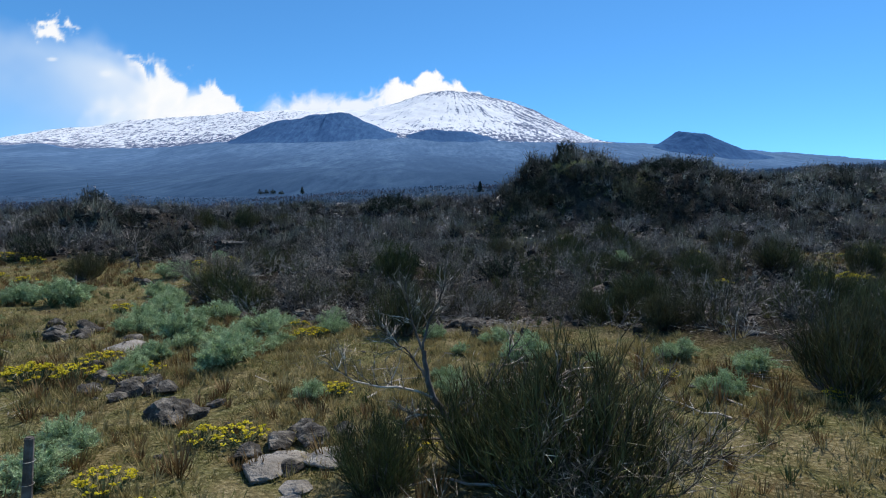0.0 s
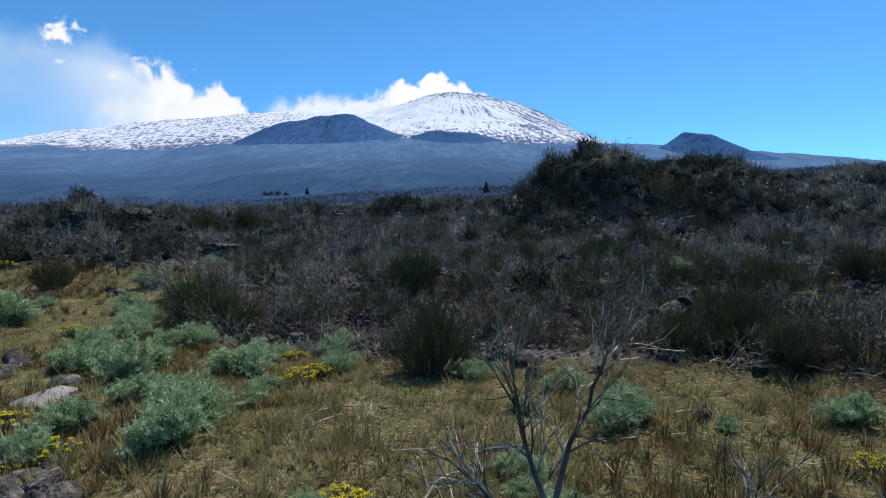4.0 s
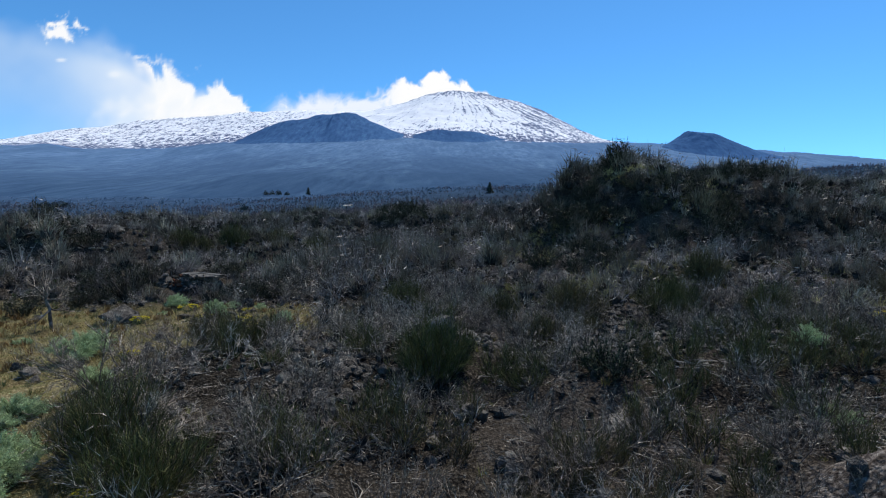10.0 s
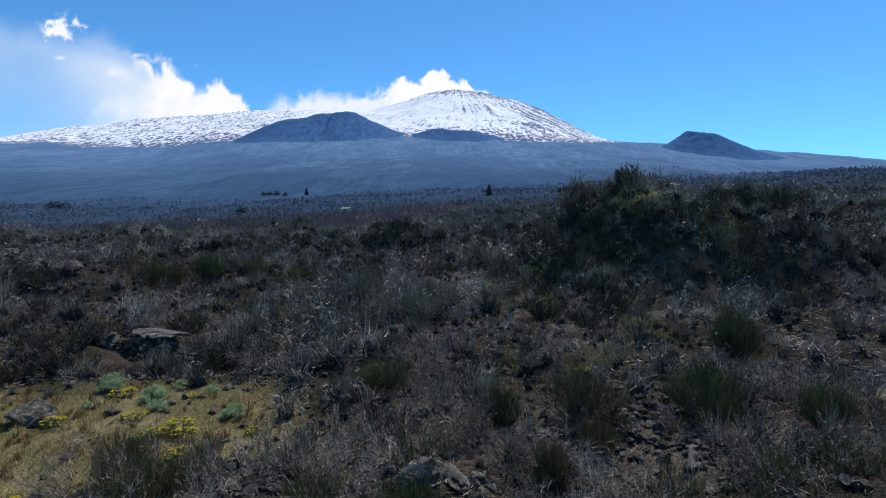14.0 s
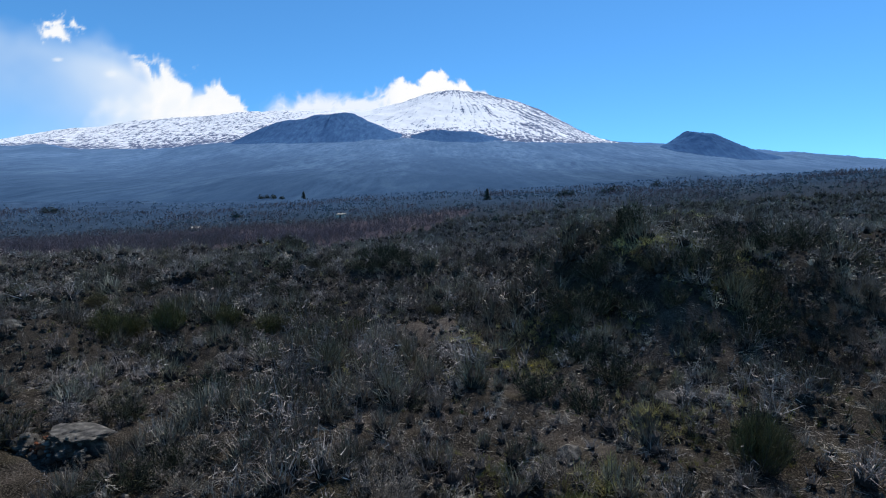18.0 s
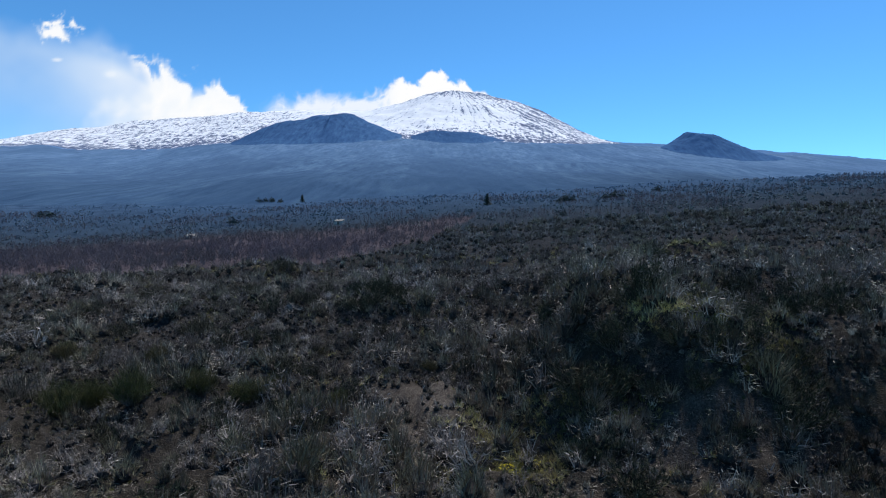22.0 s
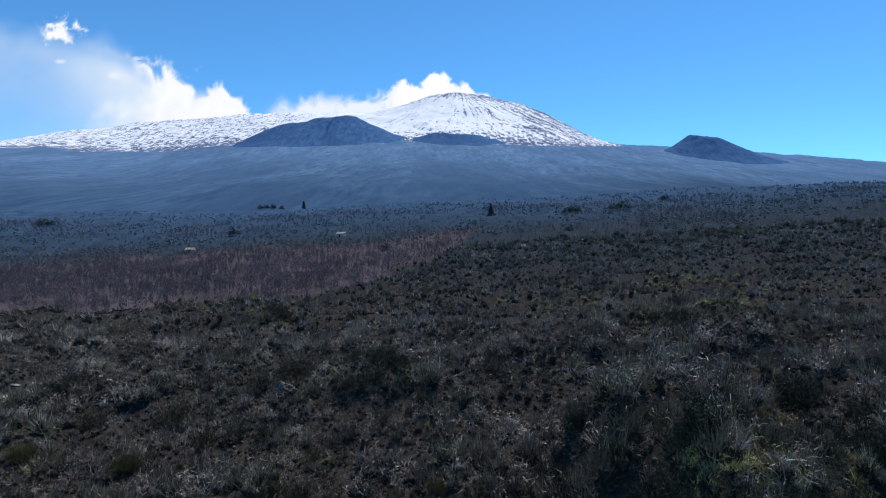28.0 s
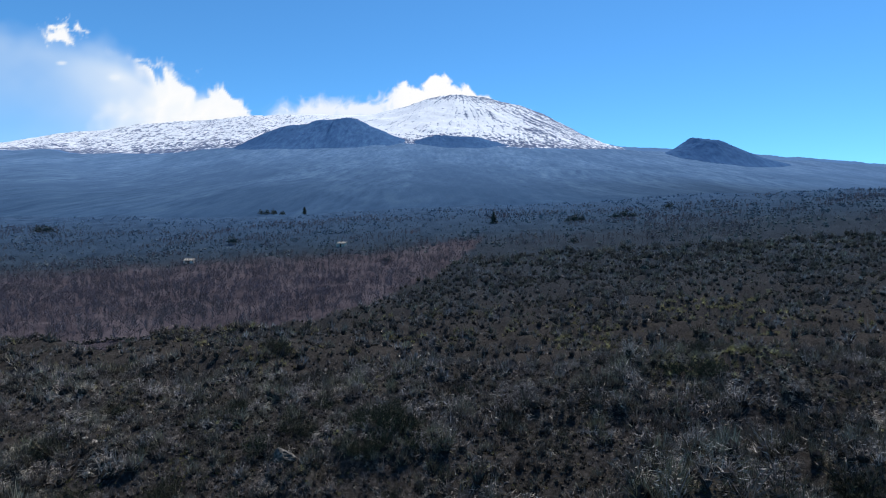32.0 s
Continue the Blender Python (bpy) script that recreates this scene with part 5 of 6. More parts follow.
MORE_SNAGS = [(-5.6, 21.4, 1.4), (-9.6, 23.2, 1.6), (-3.0, 20.8, 1.2), (-1.6, 19.2, 1.2), (1.2, 20.4, 1.1), (3.2, 19.8, 1.2), (0.2, 22.6, 1.3), (7.0, 16.2, 1.2), (-6.6, 24.4, 1.3), (5.4, 22.8, 1.2),
    (9.5, 19.5, 1.3), (-11.5, 25.5, 1.5), (-2.4, 25.2, 1.1)]
SNAGS = [(1.8, 6.0, 1.4), (0.9, 6.2, 1.4), (-3.9, 29.2, 1.5), (-5.0, 30.6, 1.4), (-6.2, 33.0, 1.3), (0.6, 29.4, 1.0), (-1.0, 33.5, 1.2), (3.0, 29.8, 0.9), (13.4, 34.6, 1.3), (4.4, 41.6, 1.3),
    (-7.0, 20.2, 1.7), (-8.6, 21.6, 1.8)] + MORE_SNAGS
for i in range(70):
    sx, sy = float(rng.uniform(-16, 18)), float(rng.uniform(18.5, 44))
    if lava_cover(sx, sy) > 0.7 and barren(sx, sy) < 0.6:
        SNAGS.append((sx, sy, float(rng.uniform(0.8, 1.7))))
for i, (x, y, h) in enumerate(SNAGS):
    put(pale_snags[i % 2] if i % 6 == 4 else snags[i % 3], x, y, h * (0.65 if i % 6 == 4 else 0.95), i * 97.0)
retire(snags + pale_snags)


def spots(n, y0, y1, keep, gap=0.0):
    """Random places on the lava, thinned by a chance that keep(x, y) gives, evenly spread over the ground."""
    y = np.sqrt(rng.uniform(y0 ** 2, y1 ** 2, n))
    x = rng.uniform(-VIEW, VIEW, n) * (y + 4)
    ok = rng.uniform(0, 1, n) < keep(x, y)
    x, y = x[ok], y[ok]
    clear = np.all(np.hypot(x[:, None] - taken[None, :, 0], y[:, None] - taken[None, :, 1]) > taken[None, :, 2], 1)
    return x[clear], y[clear]


x, y = spots(25000, 9, 124, lambda x, y: lava_cover(x, y) * (1 - 0.75 * barren(x, y)) * np.maximum(0.3 + 0.7 * sstep(-0.2, 0.25, fbm(x / 4, y / 4, 3, 73)), hump(x, y, 18, 61, 18, 13, 1.0, 0.6)))
near = np.argsort(y)
x, y = x[near], y[near]
kind = rng.uniform(0, 1, len(x)) + 0.25 * fbm(x / 9, y / 9, 3, 81)
kinds = np.where(kind < 0.42, 0, np.where(kind < 0.78, 1, 2))
size = (0.45 + 1.75 * rng.uniform(0, 1, len(x)) ** 2.2) * np.where(kinds == 0, 1.05, 0.9) * (0.7 + 0.75 * sstep(-0.3, 0.6, fbm(x / 9, y / 9, 3, 82)))
size = np.minimum(size, 1.15 + 0.9 * sstep(30, 60, y))
late = {}
for k, protos in enumerate((brooms, deads, pales)):
    sel, quota = np.flatnonzero(kinds == k), (190, 220, 180)[k]
    for i in sel[:quota]:
        put(protos[int(rng.integers(len(protos)))], float(x[i]), float(y[i]), float(size[i]), float(rng.uniform(0, 360)), float(rng.normal(0, 0.6)), 0.05)
    rest = sel[quota:]
    late[k] = np.stack([x[rest], y[rest], land(x[rest], y[rest]) - 0.05, size[rest] * 1.25], 1)

# big dark bushes that stand out on the knoll, the lumps and the crest
MORE_BIG = [(-22.8, 52.2, 1.25), (-17.5, 48.5, 1.5), (-14.5, 52.4, 1.75), (-22.8, 61.4, 1.25), (-10.3, 54.0, 1.5), (-9.5, 61.8, 1.75), (-2.6, 49.3, 1.25), (8.2, 58.9, 1.55), (8.6, 56.1, 1.8), (9.8, 53.3, 2.05), (7.4, 49.3, 1.55), (4.9, 50.9, 1.8), (20.5, 59.5, 2.05), (19.7, 56.8, 1.55),
    (-2.5, 28.5, 0.85), (-2.0, 27.9, 1.1), (2.9, 27.0, 1.35), (4.3, 35.0, 0.85), (0.2, 35.3, 1.1), (-6.8, 43.5, 1.35), (-15.0, 41.4, 0.85), (-12.7, 43.2, 1.1), (8.3, 35.4, 1.35), (10.8, 38.2, 0.85), (9.4, 31.3, 1.1), (-28.6, 87.7, 1.9), (-29.3, 86.5, 1.7), (-10.7, 98.5, 1.5), (-14.7, 72.2, 1.2999999999999998), (8.6, 60.2, 2.3), (9.8, 59.6, 2.0), (10.9, 61.0, 2.1), (20.8, 58.6, 2.3), (21.9, 58.2, 1.9), (12.2, 63.5, 1.7), (18.2, 64.6, 1.5), (26.0, 65.5, 1.9), (-12.5, 93.5, 2.0), (-11.0, 92.6, 1.8), (-9.4, 94.0, 2.0), (-31.5, 132.5, 2.6), (-33.4, 133.6, 2.2), (0.0, 109.4, 1.6), (26.2, 106.5, 1.8),
    (22.0, 60.0, 2.0), (26.0, 66.0, 1.8), (30.0, 68.0, 2.0), (36.0, 70.0, 2.0), (41.0, 70.0, 2.2), (48.0, 74.0, 2.0), (56.0, 78.0, 2.3), (62.0, 80.0, 2.0), (-10.0, 99.5, 2.4), (-11.5, 98.8, 1.9),
    (-8.6, 100.3, 1.8), (-35.0, 57.0, 2.0), (-37.5, 58.5, 1.9), (-32.0, 56.0, 1.6), (9.5, 76.0, 1.9), (13.0, 104.0, 2.2), (15.0, 103.0, 2.0), (-24.0, 83.0, 1.8), (-44.0, 62.0, 1.9), (30.5, 104.0, 2.2),
    (27.0, 101.0, 1.9)]
BIG = [(11.6, 63.2, 1.9), (13.2, 65.5, 1.5), (18.6, 66.5, 1.5), (20.6, 66.0, 1.3), (22.8, 66.4, 1.7), (25.2, 68.0, 1.9), (26.6, 66.0, 1.6), (28.4, 65.5, 1.9), (17.2, 60.6, 1.6), (23.5, 61.8, 1.7), (14.8, 60.8, 1.4), (15.5, 58.3, 1.3), (13.0, 58.8, 1.4), (16.6, 56.2, 1.1),
    (20.2, 61.5, 2.0), (7.2, 57.0, 1.2), (-8.2, 96.5, 2.4), (-6.4, 97.2, 2.0), (4.0, 98.4, 1.5), (29.0, 105.0, 2.4), (-11.8, 44.3, 1.4), (-13.0, 44.0, 1.2), (12.5, 63.0, 1.2),
    (21.5, 65.0, 1.7)] + MORE_BIG
while len(BIG) < 165:             # more of them, in loose bands, over the upper lava
    bx, by = float(rng.uniform(-52, 52)), float(rng.uniform(36, 116))
    if abs(bx) < 0.85 * by and barren(bx, by) < 0.3 and fbm(bx / 14, by / 14, 3, 74) > 0.05:
        BIG.append((bx, by, float(rng.uniform(1.1, 2.1))))
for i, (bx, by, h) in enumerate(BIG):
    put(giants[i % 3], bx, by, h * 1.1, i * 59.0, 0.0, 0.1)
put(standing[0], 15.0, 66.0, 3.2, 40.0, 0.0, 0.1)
retire(standing)
retire(brooms + deads + pales + heroes + giants)


def stuff(name, protos, places, mat, label, category, heart=0):
    v, f, tone = strew(protos, places, rng)
    # heart faces get the dark colour that paints a bush's inner shade
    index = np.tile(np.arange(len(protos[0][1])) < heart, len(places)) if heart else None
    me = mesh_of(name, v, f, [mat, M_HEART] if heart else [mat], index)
    for key, column in (("tone", 0), ("lightness", 1)):
        me.attributes.new(key, "FLOAT", "POINT").data.foreach_set("value", tone[:, column].astype(np.float32))
    return tagged(new(name, me), label, category, kind="stuff")


def places_at(x, y, size, sink=0.05):
    return np.stack([x, y, land(x, y) - sink, size], 1)


near_fans = {0: [fan_arrays(i, 120, 0.024) for i in range(7)], 1: [fan_arrays(i + 20, 62, 0.022, 0.2, True) for i in range(7)]}
far_fans = {0: [fan_arrays(i + 40, 80, 0.028) for i in range(7)], 1: [fan_arrays(i + 60, 42, 0.03, 0.2, True) for i in range(7)]}
wisps = [wisp_arrays(i, 24) for i in range(5)]
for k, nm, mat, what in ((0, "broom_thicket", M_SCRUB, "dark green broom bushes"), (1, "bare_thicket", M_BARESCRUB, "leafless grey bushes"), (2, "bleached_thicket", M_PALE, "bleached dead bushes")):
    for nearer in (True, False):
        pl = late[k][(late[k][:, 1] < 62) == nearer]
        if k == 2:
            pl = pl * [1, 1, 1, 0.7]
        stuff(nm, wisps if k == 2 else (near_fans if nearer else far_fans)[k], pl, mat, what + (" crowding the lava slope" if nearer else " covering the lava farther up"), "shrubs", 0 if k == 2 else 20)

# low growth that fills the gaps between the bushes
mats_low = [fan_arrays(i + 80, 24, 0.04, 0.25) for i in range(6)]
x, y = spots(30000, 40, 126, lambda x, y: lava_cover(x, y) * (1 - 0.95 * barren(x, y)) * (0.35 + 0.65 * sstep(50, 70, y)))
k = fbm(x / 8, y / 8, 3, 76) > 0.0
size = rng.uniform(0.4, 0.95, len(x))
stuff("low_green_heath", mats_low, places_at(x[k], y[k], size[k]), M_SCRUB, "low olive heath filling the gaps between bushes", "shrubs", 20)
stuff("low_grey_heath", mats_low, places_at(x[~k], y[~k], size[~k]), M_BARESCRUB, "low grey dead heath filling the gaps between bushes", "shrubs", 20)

# sunlit olive tufts on the knoll and in patches over the lava
OLIVE = [(17.6, 66.6, 1.5, 170), (15.0, 64.4, 0.8, 40), (14.0, 63.5, 1.2, 40), (20.0, 64.5, 1.0, 60), (22.6, 63.6, 1.0, 70), (21.5, 69.0, 1.6, 40), (25.0, 66.0, 1.2, 20), (16.5, 61.0, 1.2, 60), (4.0, 57.0, 1.8, 90), (6.5, 60.0, 1.5, 60), (2.6, 60.5, 1.8, 60),
         (35.0, 108.0, 3.0, 110), (27.0, 106.0, 2.0, 60), (-33.0, 130.0, 3.5, 60), (24.0, 150.0, 6.0, 60), (62.0, 165.0, 9.0, 70), (45.0, 128.0, 5.0, 40), (6.0, 41.0, 1.0, 50), (10.5, 47.0, 1.4, 60)]
ox = np.concatenate([rng.normal(a, r, n) for a, b, r, n in OLIVE])
oy = np.concatenate([rng.normal(b, r, n) for a, b, r, n in OLIVE])
x, y = spots(14000, 34, 190, lambda x, y: lava_cover(x, y) * (1 - woods(x, y)) * 0.6 * sstep(0.3, 0.6, fbm(x / 7, y / 7, 4, 89)))
olive_fans = [fan_arrays(i + 120, 40, 0.035, 0.22) for i in range(5)]
x, y = np.concatenate([x, ox]), np.concatenate([y, oy])
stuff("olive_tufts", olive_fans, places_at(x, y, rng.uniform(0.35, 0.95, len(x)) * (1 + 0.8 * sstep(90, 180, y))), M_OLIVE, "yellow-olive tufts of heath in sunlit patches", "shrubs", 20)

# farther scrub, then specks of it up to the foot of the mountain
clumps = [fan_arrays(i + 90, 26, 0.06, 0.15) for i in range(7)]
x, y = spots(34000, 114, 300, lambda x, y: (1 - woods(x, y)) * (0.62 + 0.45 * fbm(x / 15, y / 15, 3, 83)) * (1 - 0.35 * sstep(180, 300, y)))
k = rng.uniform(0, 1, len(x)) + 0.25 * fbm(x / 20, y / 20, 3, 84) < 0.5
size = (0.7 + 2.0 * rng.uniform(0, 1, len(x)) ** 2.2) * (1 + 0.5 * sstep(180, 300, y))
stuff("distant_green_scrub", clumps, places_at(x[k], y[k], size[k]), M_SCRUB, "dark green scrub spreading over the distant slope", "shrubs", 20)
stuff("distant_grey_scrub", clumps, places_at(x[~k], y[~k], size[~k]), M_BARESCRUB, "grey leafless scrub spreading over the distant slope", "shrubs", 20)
clumps = [clump_arrays(i + 9, 6, 0.4) for i in range(4)]
x, y = spots(28000, 270, 690, lambda x, y: 0.75 * (1 - woods(x, y)) * np.clip(0.6 + 0.7 * fbm(x / 50, y / 50, 3, 85), 0, 1) * (1 - 0.6 * sstep(360, 640, y)))
size = 1.0 + 1.9 * rng.uniform(0, 1, len(x)) ** 2
stuff("hillside_scrub", clumps, places_at(x, y, size), M_HAZED_SCRUB, "dark bushes dotting the far hillside", "shrubs")
saplings = [sapling_arrays(i, 18) for i in range(6)]
x, y = spots(56000, 150, 600, lambda x, y: np.where(y < 440, woods(x, y) * (0.95 - 0.5 * sstep(220, 330, y)), 0) + 0.3 * (1 - woods(x, y)) * sstep(290, 340, y) * sstep(0.0, 0.4, fbm(x / 45, y / 30, 3, 86)))
stuff("leafless_wood", saplings, places_at(x, y, rng.uniform(2.6, 4.2, len(x))), M_FOREST, "leafless purplish young wood on the lower slope", "trees")

# loose clinker and grass
GREEN = [(17.4, 61.6, 0.9, 260), (19.2, 60.3, 0.9, 160), (22.0, 64.4, 1.3, 360), (21.5, 70.0, 1.3, 150), (11.4, 58.5, 0.9, 140), (7.6, 58.4, 0.8, 120), (3.5, 55.9, 0.8, 100), (35.0, 144.0, 4, 200), (24.0, 167.0, 5, 200),
         (-28.9, 91.8, 1.5, 100), (2.0, 42.8, 0.7, 60), (4.0, 40.0, 0.8, 90), (15.0, 66.0, 1.2, 120)]
small_rocks = [rock_arrays(i + 40, 2 if i < 2 else 1, 0.85, 0.5) for i in range(6)]
x, y = spots(5200, 10, 95, lambda x, y: lava_cover(x, y) * (0.35 + 0.65 * sstep(-0.1, 0.4, fbm(x / 5, y / 5, 3, 91))))
heaps = [(-19.7, 77.6, 1.6), (-19.5, 73.4, 1.6), (-33.3, 70.6, 1.6), (-32.4, 71.2, 1.6), (-24.1, 78.0, 1.6), (-17.6, 79.3, 1.6), (-5.2, 26.0, 2.0), (-4.9, 27.5, 1.4), (-5.3, 23.8, 1.2), (5.4, 36.9, 2.2), (6.6, 36.6, 2.0), (4.6, 37.8, 1.6), (7.0, 34.6, 1.4), (-33.0, 59.0, 3.0), (-7.0, 30.5, 1.4), (2.0, 33.0, 1.5)]
hx = np.concatenate([rng.normal(a, c * 0.5, 130) for a, b, c in heaps])
hy = np.concatenate([rng.normal(b, c * 0.5, 130) for a, b, c in heaps])
nx, ny = spots(9000, 15, 42, lambda x, y: lava_cover(x, y) * (0.2 + 0.8 * sstep(-0.2, 0.3, fbm(x / 2.5, y / 2.5, 3, 92))))
x, y = np.concatenate([x, hx, nx]), np.concatenate([y, hy, ny])
stuff("lava_rubble", small_rocks, places_at(x, y, 0.08 + 0.4 * rng.uniform(0, 1, len(x)) ** 1.6, -0.05), M_RUBBLE, "loose black lava clinker between the bushes", "rubble")
tufts = [tuft_arrays(i, 0.26, 0.2, 20, 0.014) for i in range(5)]
x, y = spots(15000, 4.5, 46, lambda x, y: (1 - lava_cover(x, y)) * (0.45 + 0.55 * sstep(-0.2, 0.35, fbm(x / 2.2, y / 2.2, 3, 93))))
nx, ny = spots(9000, 4.5, 19, lambda x, y: (1 - lava_cover(x, y)) * sstep(-0.15, 0.3, fbm(x / 1.4, y / 1.4, 3, 98)))
x, y = np.concatenate([x, nx]), np.concatenate([y, ny])
stuff("dry_grass_tufts", tufts, places_at(x, y, rng.uniform(0.5, 1.35, len(x)), 0), M_GRASS, "dry golden-brown grass tufts across the meadow", "grass")
x, y = spots(9000, 4.5, 46, lambda x, y: (1 - lava_cover(x, y)) * 0.8)
x, y = np.concatenate([x, (near_lawn := spots(8000, 4.5, 19, lambda x, y: 1 - lava_cover(x, y)))[0]]), np.concatenate([y, near_lawn[1]])
low = [tuft_arrays(i + 9, 0.11, 0.16, 12, 0.013) for i in range(4)]
stuff("short_green_grass", low, places_at(x, y, rng.uniform(0.6, 1.5, len(x)), 0), M_GREENGRASS, "short olive-green turf in the meadow", "grass")
gx = np.concatenate([rng.normal(a, r, n) for a, b, r, n in GREEN])
gy = np.concatenate([rng.normal(b, r, n) for a, b, r, n in GREEN])
x, y = spots(6000, 12, 100, lambda x, y: lava_cover(x, y) * (0.15 + 0.85 * sstep(0.0, 0.4, fbm(x / 6, y / 6, 3, 95))))
x, y = np.concatenate([x, gx]), np.concatenate([y, gy])
stuff("grass_on_lava", tufts, places_at(x, y, rng.uniform(0.6, 1.5, len(x)) * np.where(np.arange(len(x)) < len(x) - len(gx), 1.0, 1.2), 0), M_GREENGRASS, "sparse olive grass between the lava bushes", "grass")
weeds = [tuft_arrays(i + 20, 0.36, 0.24, 30, 0.018) for i in range(4)]
x, y = spots(6500, 4.5, 46, lambda x, y: (1 - lava_cover(x, y)) * sstep(-0.1, 0.4, fbm(x / 3, y / 3, 3, 96)))
stuff("rusty_weeds", weeds, places_at(x, y, rng.uniform(0.5, 1.4, len(x)), 0), M_RUST, "rust-brown dried weeds standing in the meadow", "weeds")
x, y = spots(6500, 4.5, 60, lambda x, y: (1 - 0.7 * lava_cover(x, y)) * sstep(-0.1, 0.4, fbm(x / 2.5, y / 2.5, 3, 97)))
stuff("dark_weeds", weeds, places_at(x, y, rng.uniform(0.35, 1.0, len(x)), 0), M_WEED, "small dark green weeds dotted through the grass", "weeds")


def litter_arrays(seed, n, w):
    g = np.random.default_rng(seed)
    p = np.stack([g.normal(0, 0.35, n), g.normal(0, 0.35, n), g.uniform(0.0, 0.12, n)], 1)
    d = g.normal(0, 1, (n, 3)) * [1, 1, 0.28]
    geo = Geo()
    geo.spike(p, p + d * g.uniform(0.12, 0.3, (n, 1)), w)
    return geo.arrays()


litter = [litter_arrays(i, 12, 0.008) for i in range(5)]
x, y = spots(3600, 9, 58, lambda x, y: 0.15 + 0.85 * lava_cover(x, y))
stuff("bleached_twig_litter", litter, places_at(x, y, rng.uniform(0.6, 1.4, len(x)), 0), M_PALE, "bleached broken twigs littering the lava", "twigs")
stones = [rock_arrays(i + 60, 1, 0.6, 0.4) for i in range(4)]
x, y = spots(900, 4.5, 40, lambda x, y: (1 - lava_cover(x, y)) * 0.6)
stuff("meadow_stones", stones, places_at(x, y, 0.05 + 0.2 * rng.uniform(0, 1, len(x)) ** 3, 0), M_ROCK, "small grey stones scattered through the grass", "stones")


# ---- single trees, posts and branches ----
def bare_tree(name, x, y, h, spread, seed, label, forks=5):
    g = np.random.default_rng(seed)
    root = new(name)
    root.matrix_world = pose(x, y, settle(x, y), 0, 0, seed * 40)
    k = 6
    t = np.linspace(0, 1, k)
    trunk = np.stack([g.normal(0, 0.02 * h, k) * t + 0.06 * h * t * math.sin(seed), g.normal(0, 0.02 * h, k) * t, -0.1 + t * 0.55 * h], 1)
    a = Geo()
    a.tube(trunk, np.linspace(0.028, 0.016, k) * h, 6)
    part("trunk", a.mesh(name + "_trunk", M_BARK, True), root)
    L = sprout(g, trunk[None], forks, spread, 6, 0.75, 0.25, 0.45, 1.0)
    for i in range(len(L)):
        b = Geo()
        curves(b, L[i:i + 1], taper(L[i:i + 1], 0.014 * h, 0.005 * h), 5)
        limb = part("limb", b.mesh(name + "_limb", M_BARK, True), root)
        B = sprout(g, L[i:i + 1], 7, spread * 0.5, 4, 0.6, 0.15, 0.25, 1.0)
        c = Geo()
        curves(c, B, taper(B, 0.006 * h, 0.0025 * h))
        C = sprout(g, B, 5, spread * 0.22, 3, 0.6, 0.1, 0.2, 1.0)
        curves(c, C, taper(C, 0.003 * h, 0.0012 * h))
        part("twig_spray", c.mesh(name + "_twigs", M_TWIG), limb)
    return tagged(root, label, "tree")




